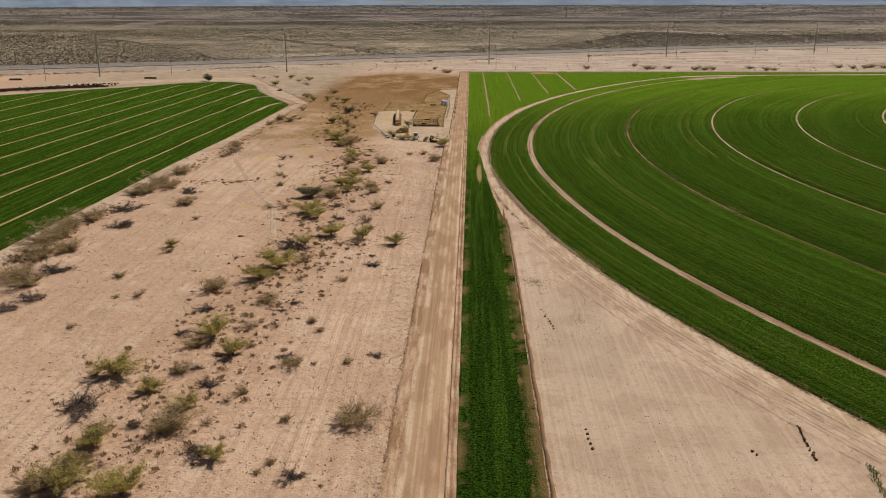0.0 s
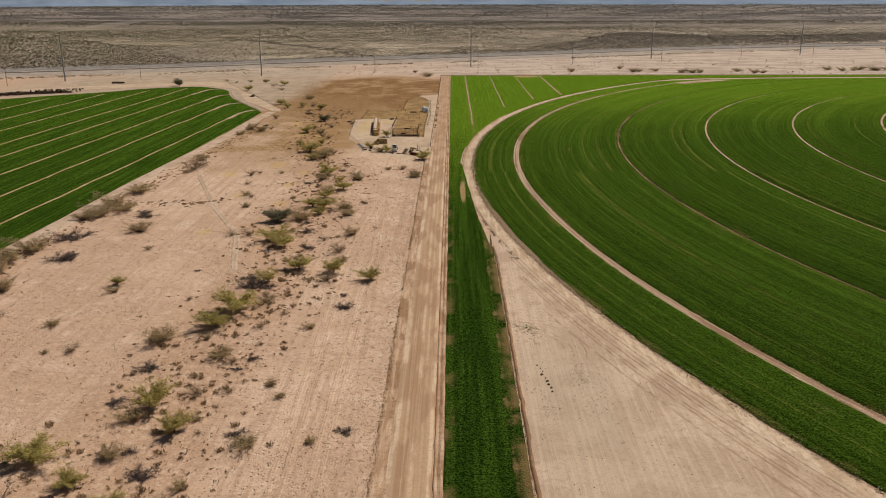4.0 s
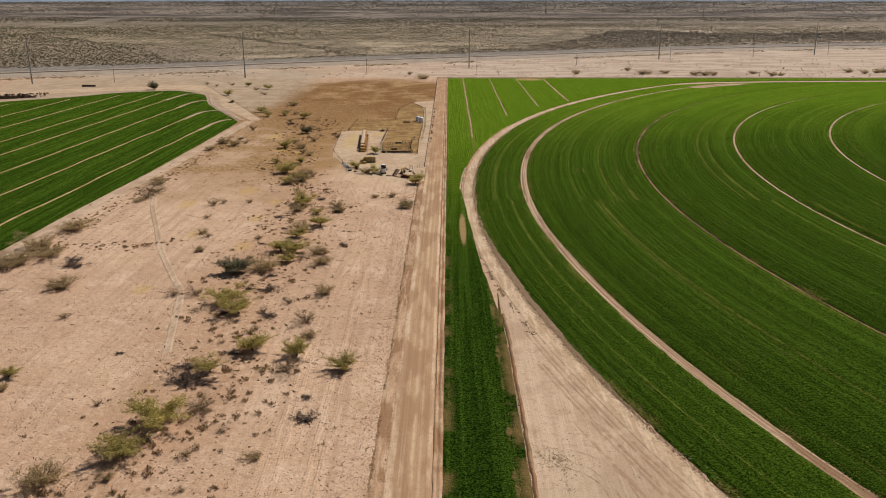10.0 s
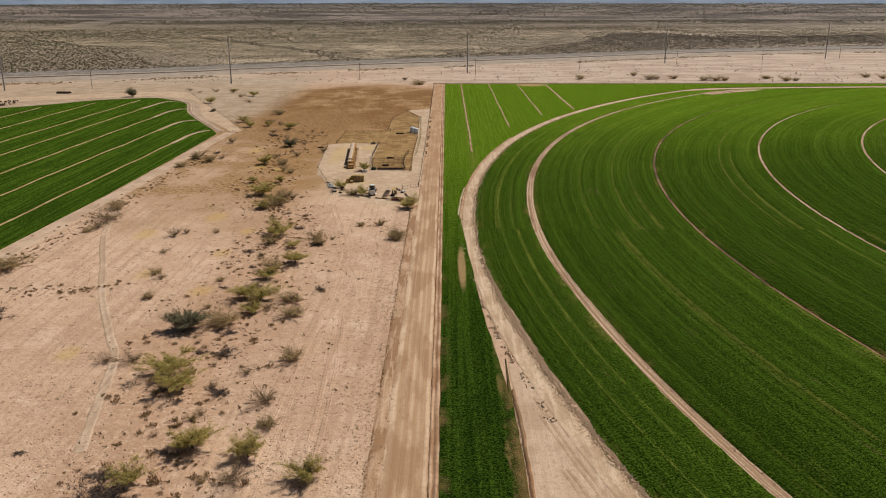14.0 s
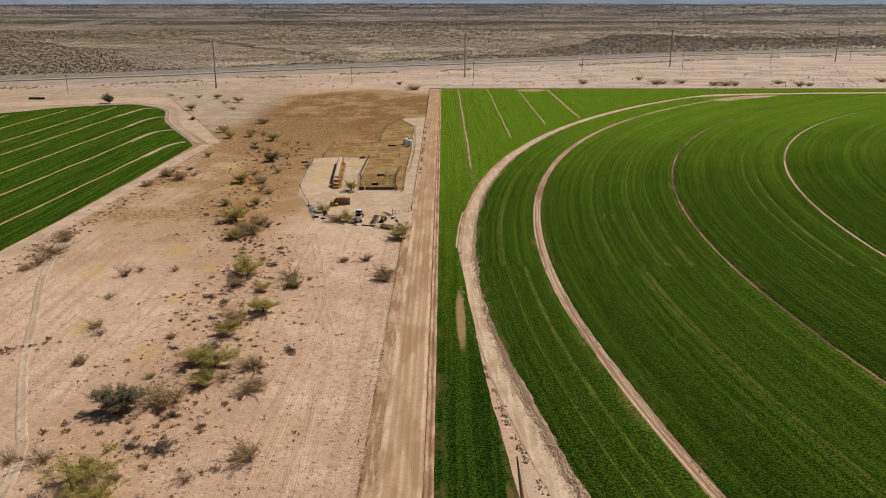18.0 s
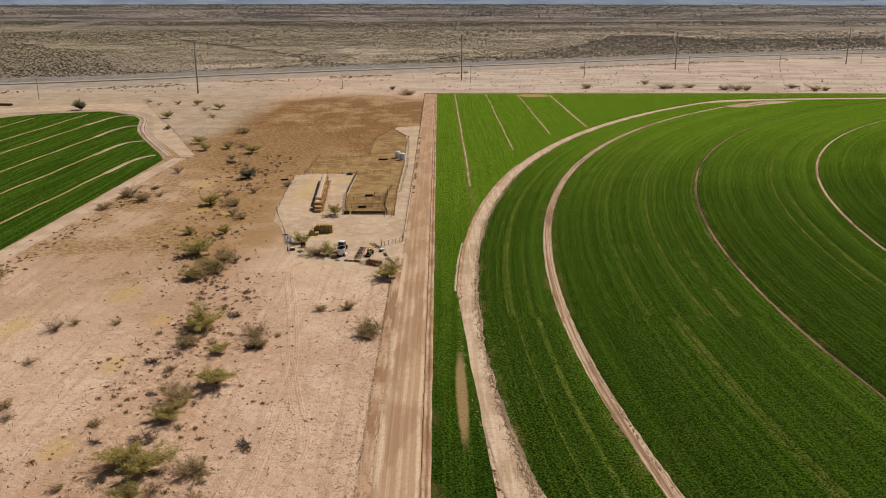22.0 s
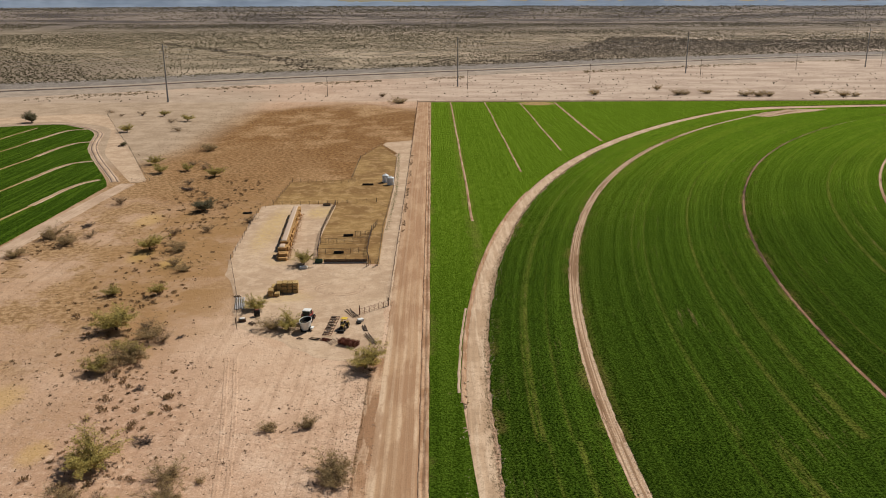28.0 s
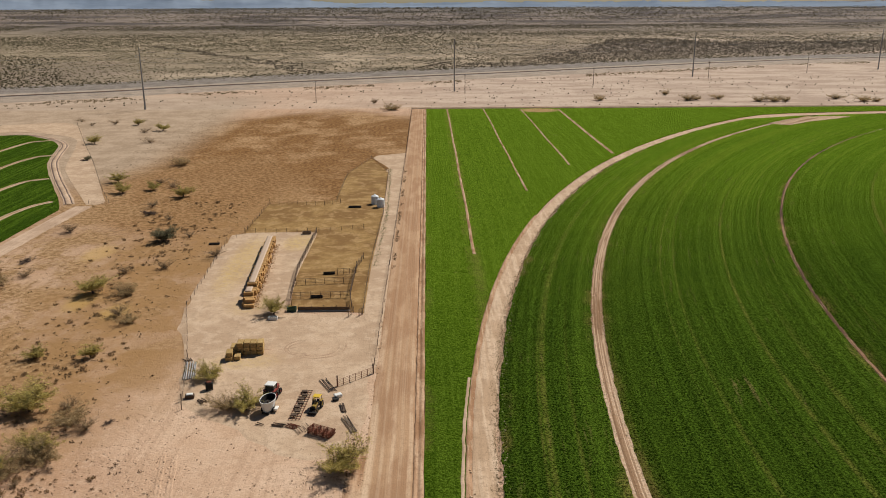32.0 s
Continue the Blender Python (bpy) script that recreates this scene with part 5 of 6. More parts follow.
fence("lane_fence", [(-12.2, 445), (-12.9, 480), (-12.2, 531), (-13.4, 596), (-22, 627), (-29, 594), (-28.7, 551), (-27, 546)], 3.6, 1.2, WIRE, OLD_WOOD, "thin wire fence on posts along the feed lane")
fence("back_fence", [(-51, 510.5), (-33, 510.3), (-17, 514)], 3.0, 1.3, WIRE, STEEL_DARK, "thin wire fence with dark steel posts")
fence("pasture_fence", [(-51, 510.5), (-50.3, 546), (-32, 543.5), (-27, 546)], 3.2, 1.3, WIRE, STEEL_DARK, "thin wire fence with dark steel posts")
fence("yard_fence", [(-38.6, 403), (-43.5, 424), (-51, 450.5), (-54, 501), (-51, 510.5)], 4.0, 1.2, WIRE, OLD_WOOD, "sagging wire fence on grey wooden posts")
fence("road_fence", [(-8.1, 415.7), (-8.05, 445), (-7.95, 479), (-7.8, 519), (-7.75, 582), (-7.7, 642), (-7.8, 700), (-7.8, 795)], 4.0, 1.2, WIRE, STEEL_DARK, "wire fence with dark posts along the dirt road")
fence("gate_fence", [(-14, 410.6), (-8.1, 415.7)], 1.2, 1.3, ((0.35, 0.02), (0.7, 0.02), (1.05, 0.02), (1.3, 0.03)), RUST_RED, "open-work pipe gate across the yard entrance")
fence("wash_fence", [(-111, 549), (-104.5, 549.5), (-113, 566.5), (-137, 620.5), (-161, 671.5), (-190, 735)], 6.0, 1.1, WIRE, OLD_WOOD, "thin wire fence on wooden posts beside the headland", 0.06)


# ---- pen fittings ----
def trough(x, y, lx, ly, h, turn, mat, label, name="water_trough", cat="trough"):
    ob = thing(name, label, cat, "", pose(x, y, rough_ground(x, y) + 0.06, 0, 0, turn))
    for nm, a in (("side", (-lx / 2, lx / 2, -ly / 2, -ly / 2 + 0.08)), ("side", (-lx / 2, lx / 2, ly / 2 - 0.08, ly / 2)), ("end", (-lx / 2, -lx / 2 + 0.08, -ly / 2 + 0.08, ly / 2 - 0.08)), ("end", (lx / 2 - 0.08, lx / 2, -ly / 2 + 0.08, ly / 2 - 0.08))):
        bm = bmesh.new()
        box(bm, *a, 0, h, 0.01)
        part(nm, bm, mat, ob)
    # plain black fill: shade below the rim put into the colour
    bm = bmesh.new()
    box(bm, -lx / 2 + 0.08, lx / 2 - 0.08, -ly / 2 + 0.08, ly / 2 - 0.08, 0.05, h * 0.55)
    part("contents", bm, BLACK, ob, "contents blackened for the shade below the rim")
    return ob


trough(-23.3, 455.6, 2.6, 0.8, 0.5, 5, BLACK, "black feed trough inside a pen")
trough(-22.4, 472.2, 2.8, 0.9, 0.5, 8, BLACK, "black feed trough near the cross fence")
trough(-21.8, 540.2, 4.0, 1.1, 0.5, 0, BLACK, "long dark water trough on the open pen floor")
trough(-33.0, 509.0, 2.4, 1.0, 0.7, 0, OLD_WOOD, "grey trough by the wire fence")
trough(-57.0, 499.0, 2.8, 1.0, 0.4, 5, BLACK, "low dark trough on dry ground outside the yard")
trough(-30.8, 442.6, 1.9, 0.9, 0.6, 0, WHITE_PAINT, "white tub standing under a small tree")
trough(-27.6, 447.4, 1.9, 1.1, 0.9, 0, GREEN_PAINT, "dark green metal bin beside the pens", "metal_bin", "bin")

# solid windbreak of dark boards along the near end of the pens
wall = thing("windbreak", "dark board windbreak with a pale concrete kerb", "windbreak", "", pose(-20.7, 447.2, 0.06))
for i in range(28):
    bm = bmesh.new()
    x = -5.5 + i * 0.393
    box(bm, x, x + 0.375, -0.04, 0.04, 0.2, 0.95 + RNG.uniform(-0.05, 0.05))
    part("board", bm, STEEL_DARK, wall)
bm = bmesh.new()
box(bm, -5.6, 5.6, -0.3, 0.3, -0.05, 0.18, 0.04)
part("kerb", bm, plain("pale_concrete", (0.42, 0.38, 0.33), 0.9), wall)
for x in (-5.5, -2.7, 0, 2.7, 5.5):
    bm = bmesh.new()
    tube(bm, (x, 0.1, 0.15), (x, 0.1, 1.3), 0.07, 0.07, 6)
    part("post", bm, STEEL_DARK, wall)
for x, y in ((-14.6, 444.4), (-12.4, 444.8)):
    ob = thing("gate", "open rusty pipe gate at the lane end", "gate", "lane gates", pose(x, y, 0.06, 0, 0, 70))
    for z in (0.3, 0.7, 1.1, 1.5):
        bm = bmesh.new()
        tube(bm, (-1.3, 0, z), (1.3, 0, z), 0.035, 0.035, 5)
        part("bar", bm, STEEL_DARK, ob)
    for px in (-1.3, 0, 1.3):
        bm = bmesh.new()
        tube(bm, (px, 0, 0.02), (px, 0, 1.6), 0.045, 0.045, 5)
        part("upright", bm, STEEL_DARK, ob)


def tank(x, y, label):
    ob = thing("water_tank", label, "water tank", "white tanks", pose(x, y, 0.06))
    bm = bmesh.new()
    prof = ((1.22, 0), (1.25, 0.1), (1.25, 2.45), (1.18, 2.6), (0.6, 2.9), (0.3, 3.0))
    n = 28
    rings = [[bm.verts.new((r * math.cos(2 * math.pi * i / n), r * math.sin(2 * math.pi * i / n), z)) for i in range(n)] for r, z in prof]
    for a, b in zip(rings, rings[1:]):
        for i in range(n):
            bm.faces.new((a[i], a[(i + 1) % n], b[(i + 1) % n], b[i]))
    bm.faces.new(rings[-1])
    part("shell", bm, WHITE_POLY, ob)
    bm = bmesh.new()
    tube(bm, (0, 0, 2.99), (0, 0, 3.14), 0.32, 0.32, 14)
    part("lid", bm, WHITE_POLY, ob)
    for z in (0.55, 1.1, 1.65, 2.2):
        bm = bmesh.new()
        tube(bm, (0, 0, z), (0, 0, z + 0.08), 1.275, 1.275, 28)
        part("band", bm, WHITE_POLY, ob)


tank(-15.6, 545.2, "round white plastic water tank behind another tank")
tank(-13.5, 540.8, "round white plastic water tank by the feed lane")


# ---- machines ----
def wheel(parent, x, y, r, w, hub, lift=0.0):
    bm = bmesh.new()
    n = 20
    prof = ((r * 0.6, -w / 2), (r * 0.92, -w / 2), (r, -w * 0.3), (r, w * 0.3), (r * 0.92, w / 2), (r * 0.6, w / 2))
    rings = [[bm.verts.new((x + o, y + rr * math.cos(2 * math.pi * i / n), lift + r + rr * math.sin(2 * math.pi * i / n))) for i in range(n)] for rr, o in prof]
    for a, b in zip(rings, rings[1:] + rings[:1]):
        for i in range(n):
            bm.faces.new((a[i], b[i], b[(i + 1) % n], a[(i + 1) % n]))
    wh = part("wheel", bm, RUBBER, parent)
    bm = bmesh.new()
    tube(bm, (x - w * 0.3, y, r + lift), (x + w * 0.3, y, r + lift), r * 0.62, r * 0.62, 16)
    part("rim", bm, hub, wh)


def tractor(at, body, roof, label, cab):
    ob = thing("tractor", label, "tractor", "", at)
    bm = bmesh.new()
    box(bm, -0.42, 0.42, 0.3, 2.3, 0.85, 1.55, 0.1)
    part("bonnet", bm, body, ob)
    bm = bmesh.new()
    box(bm, -0.36, 0.36, 2.3, 2.42, 0.8, 1.5, 0.03)
    part("grille", bm, BLACK, ob)
    bm = bmesh.new()
    box(bm, -0.35, 0.35, -1.0, 2.1, 0.5, 0.86, 0.04)
    part("chassis", bm, BLACK, ob)
    for s in (-1, 1):
        wheel(ob, s * 0.85, -0.65, 0.85, 0.5, body)
        wheel(ob, s * 0.72, 1.75, 0.5, 0.32, body)
        bm = bmesh.new()
        box(bm, s * 0.85 - 0.28, s * 0.85 + 0.28, -1.35, 0.05, 1.72, 1.8, 0.02)
        part("fender", bm, body, ob)
    bm = bmesh.new()
    box(bm, -0.85, 0.85, -1.2, 0.45, 2.62, 2.8, 0.08)
    part("roof", bm, roof, ob)
    for px in (-0.75, 0.75):
        for py in (-1.1, 0.35):
            bm = bmesh.new()
            tube(bm, (px, py, 1.2), (px, py, 2.64), 0.05, 0.05, 6)
            part("roof_post", bm, BLACK, ob)
    if cab:
        bm = bmesh.new()
        box(bm, -0.72, 0.72, -1.08, 0.33, 1.25, 2.6, 0.05)
        part("cab_glass", bm, GLASS, ob, "dark cab windows")
    bm = bmesh.new()
    box(bm, -0.3, 0.3, -0.75, -0.2, 1.0, 1.35, 0.06)
    seat = part("seat", bm, BLACK, ob)
    bm = bmesh.new()
    box(bm, -0.3, 0.3, -0.85, -0.72, 1.3, 1.85, 0.05)
    part("backrest", bm, BLACK, seat)
    bm = bmesh.new()
    tube(bm, (0.3, 1.3, 1.5), (0.3, 1.3, 2.3), 0.05, 0.05, 8)
    part("exhaust", bm, BLACK, ob)
    return ob


tractor(pose(-24.5, 406.9, 0.07, 0, 0, -12), RED_PAINT, WHITE_PAINT, "red tractor with a white cab roof hitched to a wagon", True)
ytr = tractor(Matrix.LocRotScale((-16.5, 402.9, 0.04), Euler((0, 0, radians(168))), (0.74, 0.74, 0.78)), OCHRE_PAINT, YELLOW_PAINT, "yellow loader tractor with a yellow canopy roof", False)
for s in (-1, 1):
    bm = bmesh.new()
    tube(bm, (s * 0.6, 0.6, 1.5), (s * 0.6, 2.9, 0.7), 0.09, 0.08, 6)
    part("loader_arm", bm, STEEL_DARK, ytr)
bm = bmesh.new()
box(bm, -0.95, 0.95, 2.8, 3.5, 0.1, 0.65, 0.08)
part("bucket", bm, BLACK, ytr)

# feed mixer wagon: a flaring white oval tub with an open top
wag = thing("mixer_wagon", "white open-topped feed mixer wagon on two wheels", "feed wagon", "", Matrix.LocRotScale((-24.3, 402.3, -0.26), Euler((0, 0, radians(-8))), (1.02, 0.97, 0.92)))
bm = bmesh.new()
n = 32
prof = ((0.78, 1.5, 0.75), (1.0, 1.75, 1.6), (1.22, 2.05, 2.75), (1.15, 1.98, 2.75), (1.13, 1.95, 2.66))
rings = [[bm.verts.new((a * math.cos(2 * math.pi * i / n), b * math.sin(2 * math.pi * i / n), z)) for i in range(n)] for a, b, z in prof]
for a, b in zip(rings, rings[1:]):
    for i in range(n):
        bm.faces.new((a[i], a[(i + 1) % n], b[(i + 1) % n], b[i]))
bm.faces.new(rings[0][::-1])
part("tub", bm, WHITE_PAINT, wag)
# inner wall as its own black mesh: the tub's inside shade in colour
bm = bmesh.new()
inner = [[bm.verts.new((a * math.cos(2 * math.pi * i / n), b * math.sin(2 * math.pi * i / n), z)) for i in range(n)] for a, b, z in ((1.125, 1.945, 2.67), (0.95, 1.7, 1.7), (0.75, 1.4, 1.2))]
for a, b in zip(inner, inner[1:]):
    for i in range(n):
        bm.faces.new((a[i], b[i], b[(i + 1) % n], a[(i + 1) % n]))
part("shaded_liner", bm, BLACK, wag, "inner wall blackened for the shade inside the tub")
# feed surface coloured black, standing in for shade low in the tub
bm = bmesh.new()
ov = [bm.verts.new((a * math.cos(2 * math.pi * i / n), b * math.sin(2 * math.pi * i / n), z)) for a, b, z in ((0.74, 1.38, 1.2), (0.9, 1.62, 1.75)) for i in range(n)]
for i in range(n):
    bm.faces.new((ov[i], ov[(i + 1) % n], ov[n + (i + 1) % n], ov[n + i]))
bm.faces.new(ov[n:])
bm.faces.new(ov[:n][::-1])
part("feed", bm, BLACK, wag, "feed level blackened for the shade deep in the tub")
bm = bmesh.new()
tube(bm, (0, 0, 1.5), (0, 0, 2.2), 0.4, 0.1, 12)
part("auger", bm, STEEL_DARK, wag)
bm = bmesh.new()
box(bm, -0.6, 0.6, -1.7, 1.7, 0.5, 0.76, 0.03)
frame_part = part("frame", bm, BLACK, wag)
bm = bmesh.new()
tube(bm, (0, 1.6, 0.62), (0.1, 3.0, 0.55), 0.1, 0.07, 6)
part("drawbar", bm, BLACK, wag)
bm = bmesh.new()
box(bm, 1.05, 1.6, -0.7, 0.5, 0.8, 1.1, 0.05)
part("chute", bm, WHITE_PAINT, wag)
for s in (-1, 1):
    wheel(wag, s * 0.85, -0.3, 0.48, 0.35, WHITE_PAINT, 0.32)

# ---- stored materials ----
rack = thing("welded_panels", "long rusty lattice of welded steel panels on the ground", "steel panels", "", pose(-19.3, 404.0, 0.07, 0, 0, -4))
for x in (-0.85, -0.3, 0.3, 0.85):
    bm = bmesh.new()
    tube(bm, (x, -5.1, 0.12), (x, 5.1, 0.12), 0.06, 0.06, 5)
    part("long_bar", bm, RUST_RED, rack)
for i in range(13):
    bm = bmesh.new()
    y = -5 + i * 0.83
    tube(bm, (-0.95, y, 0.2), (0.95, y + RNG.uniform(-0.15, 0.15), 0.2), 0.055, 0.055, 5)
    part("cross_bar", bm, STEEL_DARK, rack)
for i in range(7):
    bm = bmesh.new()
    y = -4.4 + i * 1.4
    box(bm, -0.75 + 0.3 * (i % 2), 0.2 + 0.3 * (i % 2), y, y + 0.7, 0.27, 0.45, 0.03)
    part("block", bm, STEEL_DARK, rack)

pile = thing("panel_stack", "stack of rust-red steel gate panels", "steel panels", "", pose(-14.8, 394.4, 0.07, 0, 0, -28))
for k in range(6):
    for y in (-0.8, -0.27, 0.27, 0.8):
        bm = bmesh.new()
        tube(bm, (-2.0, y, 0.08 + k * 0.17), (2.0 + 0.1 * (k % 3), y, 0.08 + k * 0.17), 0.05, 0.05, 5)
        part("bar", bm, RUST_RED, pile)
    for x in (-1.9, -0.6, 0.7, 1.9):
        bm = bmesh.new()
        box(bm, x - 0.05, x + 0.05, -0.95, 0.95, 0.1 + k * 0.17, 0.16 + k * 0.17)
        part("upright", bm, RUST_RED, pile)


def heap_of_sticks(name, x, y, turn, n, length, width, r, mat, label, category, piece="bar"):
    ob = thing(name, label, category, "", pose(x, y, rough_ground(x, y) + 0.07, 0, 0, turn))
    for i in range(n):
        bm = bmesh.new()
        o = -width / 2 + width * i / max(1, n - 1)
        s = RNG.uniform(-0.25, 0.25)
        tube(bm, (o, -length / 2 + s, r + 0.02), (o + RNG.uniform(-0.2, 0.2), length / 2 + s, r * 1.6 + 0.1 * (i % 2)), r, r, 6)
        part(piece, bm, mat, ob)
    return ob


heap_of_sticks("pipe_stack", -41.2, 417.5, 12, 6, 7.2, 1.9, 0.12, ALU, "row of pale aluminium irrigation pipes on the ground", "pipes", "pipe")
heap_of_sticks("fence_panels", -15.7, 411.2, 25, 5, 5.2, 1.3, 0.06, STEEL_DARK, "dark steel bars lying by the gate", "steel bars")
heap_of_sticks("timber_pile", -10.7, 397.2, 22, 6, 5.2, 0.9, 0.08, OLD_WOOD, "heap of grey timber beside the road", "timber", "beam")
heap_of_sticks("timber_pile", -12.2, 402.6, 12, 4, 2.8, 0.6, 0.10, STEEL_DARK, "short heap of dark beams near the tractor", "timber", "beam")
heap_of_sticks("junk_bars", -21.8, 397.2, 80, 5, 2.0, 0.9, 0.07, STEEL_DARK, "scattered dark scrap bars on bare dirt", "scrap")
heap_of_sticks("junk_bars", -19.6, 396.8, 60, 6, 1.9, 1.2, 0.07, RUST_RED, "scattered rusty scrap bars on bare dirt", "scrap")
heap_of_sticks("junk_bars", -17.8, 396.0, 30, 7, 2.4, 2.4, 0.04, OLD_WOOD, "thin grey sticks of scrap on bare dirt", "scrap")
heap_of_sticks("scrap_pile", -42.9, 422.3, 40, 5, 1.2, 0.9, 0.09, STEEL_DARK, "dark scrap at the end of the pipes", "scrap")
heap_of_sticks("scrap_pile", -36.0, 405.6, 50, 6, 1.4, 1.2, 0.08, STEEL_DARK, "small heap of dark scrap under bushes", "scrap")
heap_of_sticks("fallen_rail", -25.0, 397.6, 70, 2, 1.2, 0.3, 0.08, STEEL_DARK, "short dark scrap bar on bare dirt", "scrap")


def box_thing(name, x, y, lx, ly, h, turn, mat, label, category, top=None):
    ob = thing(name, label, category, "", pose(x, y, rough_ground(x, y) + 0.07, 0, 0, turn))
    bm = bmesh.new()
    box(bm, -lx / 2, lx / 2, -ly / 2, ly / 2, 0, h, 0.06)
    part("body", bm, mat, ob)
    if top:
        bm = bmesh.new()
        box(bm, -lx * 0.35, lx * 0.35, -ly * 0.35, ly * 0.35, h, h + 0.18, 0.05)
        part("lid", bm, top, ob)


box_thing("metal_box", -38.4, 407.1, 1.5, 1.0, 0.6, 10, STEEL_DARK, "dark metal box with a pale lid", "box", WHITE_PAINT)
box_thing("oil_drum_rack", -35.9, 410.2, 1.2, 0.9, 1.3, 20, BLACK, "black drum stand with a rusty top", "drum stand", RUST_RED)
box_thing("feed_sack_pile", -13.5, 406.9, 1.3, 0.9, 0.5, 30, WHITE_PAINT, "pale heap of feed sacks by the gate", "sacks")
ty = thing("old_tyre", "black worn tyre lying beside pale sacks", "tyre", "", pose(-14.3, 405.6, 0.07, 0, 90, 0))
wheel(ty, -0.18, 0, 0.55, 0.36, BLACK)
for x, y, h in ((-39.5, 406.0, 1.4), (-14.0, 411.0, 2.0), (-8.1, 416.0, 1.9), (-9.3, 389.5, 1.4)):
    ob = thing("gate_post", "stout dark wooden post at the yard edge", "post", "yard posts", pose(x, y, rough_ground(x, y)))
    bm = bmesh.new()
    tube(bm, (0, 0, -0.1), (0, 0, h), 0.13, 0.12, 8)
    part("shaft", bm, OLD_WOOD, ob)


# ---- loose cover: tufts, clods, hay and far scrub ----
def spikes(name, spots, mat, label, category, blades=5):
    """Many small tufts in one mesh; spots: x, y, z, size."""
    vs, fs = [], []
    rng = random.Random(len(spots))
    for x, y, z, s in spots:
        for i in range(blades):
            a = rng.uniform(0, 6.28)
            b = a + rng.uniform(0.2, 0.5)
            q = s * 0.55 * rng.random() ** 0.7
            cx, cy = x + q * math.cos(b * 5), y + q * math.sin(b * 5)
            r, h = s * rng.uniform(0.12, 0.4), s * rng.uniform(0.2, 0.6)
            k = len(vs)
            vs += [(cx + 0.2 * r * math.cos(a), cy + 0.2 * r * math.sin(a), z - 0.03), (cx + r * math.cos(a), cy + r * math.sin(a), z + h), (cx + r * math.cos(b), cy + r * math.sin(b), z + h * 0.5)]
            fs.append((k, k + 1, k + 2))
    return tagged(new(name, mesh(name, vs, fs, mat)), label, category, "", "stuff")


def lumps(name, spots, mat, label, category, flat=0.7):
    """Many small uneven lumps in one mesh; spots: x, y, z, size."""
    vs, fs = [], []
    rng = random.Random(len(spots) + 1)
    for x, y, z, s in spots:
        k = len(vs)
        a0 = rng.uniform(0, 6.28)
        for i in range(5):
            a = a0 + i * 1.2566
            r = s * rng.uniform(0.35, 0.65)
            vs.append((x + r * math.cos(a), y + r * math.sin(a), z - 0.04))
        for i in range(5):
            a = a0 + 0.6 + i * 1.2566
            r = s * rng.uniform(0.25, 0.55)
            vs.append((x + r * math.cos(a), y + r * math.sin(a), z + s * flat * rng.uniform(0.35, 0.7)))
        vs.append((x + s * rng.uniform(-0.15, 0.15), y + s * rng.uniform(-0.15, 0.15), z + s * flat))
        for i in range(5):
            j = (i + 1) % 5
            fs += [(k + i, k + j, k + 5 + i), (k + j, k + 5 + j, k + 5 + i), (k + 5 + i, k + 5 + j, k + 10)]
    return tagged(new(name, mesh(name, vs, fs, mat)), label, category, "", "stuff")


TUFT = leaf_material("dry_tufts", (0.09, 0.06, 0.032), (0.20, 0.14, 0.08))
SCRUB_TUFT = leaf_material("scrub_tufts", (0.20, 0.13, 0.07), (0.40, 0.27, 0.15))
CLOD = plain("soil_clods", (0.34, 0.235, 0.16), 0.95, 0, 0.3, 3.0)
PALE_CLOD = plain("pale_clods", (0.56, 0.42, 0.28), 0.95, 0, 0.3, 3.0)
GREEN_TUFT = leaf_material("green_tufts", (0.022, 0.055, 0.006), (0.075, 0.115, 0.014), 0.4)
DULL_TUFT = leaf_material("weedy_tufts", (0.10, 0.085, 0.03), (0.22, 0.17, 0.08))
SCRUB = leaf_material("far_scrub_leaves", (0.10, 0.085, 0.05), (0.21, 0.175, 0.11))
RAILSCRUB = leaf_material("railside_leaves", (0.22, 0.17, 0.09), (0.36, 0.28, 0.17))
rng = random.Random(5)
spots = []
while len(spots) < 7000:
    x, y = rng.uniform(-112, -9.5), rng.uniform(80, 560) if rng.random() < 0.8 else rng.uniform(80, 260)
    if -54 < x < -9 and y > 388:
        continue
    if noise.noise((x * 0.05, y * 0.05, 3.0)) + rng.uniform(-0.5, 0.5) < 0.05:
        continue
    spots.append((x, y, rough_ground(x, y), 0.16 + 0.6 * rng.random() ** 3))
while len(spots) < 9600:
    y = rng.uniform(90, 560)
    x = wash_x(y) + rng.gauss(0, 9)
    if x < -55 or y < 388:
        spots.append((x, y, rough_ground(x, y), 0.22 + 0.8 * rng.random() ** 3))
for i in range(2600):
    x, y = rng.uniform(-130, -14), rng.uniform(545, 790)
    if not (-52 < x and y < 632) and x > -112 - (y - 545) * 0.35:
        spots.append((x, y, rough_ground(x, y), 0.2 + 0.6 * rng.random() ** 2))
for i in range(1700):
    x, y = -9.7 + rng.gauss(0, 0.22), rng.uniform(60, 395)
    if noise.noise((y * 0.06, 2.0, 1.0)) > -0.3:
        spots.append((x, y, rough_ground(x, y), rng.uniform(0.2, 0.45)))
for i in range(1800):
    x, y = -10.6 + rng.gauss(0, 1.3), rng.uniform(60, 390)
    if x < -9.4:
        spots.append((x, y, rough_ground(x, y), rng.uniform(0.15, 0.38)))
for i in range(700):
    y = rng.uniform(476, 600)
    if noise.noise((y * 0.09, 5.0, 1.0)) > -0.05:
        spots.append((-6.9 + rng.gauss(0, 0.25), y, 0.06, rng.uniform(0.25, 0.6)))
for i in range(4200):
    x, y = -9.6 - abs(rng.gauss(0, 6.5)), rng.uniform(80, 390)
    spots.append((x, y, rough_ground(x, y), 0.14 + 0.34 * rng.random() ** 2))
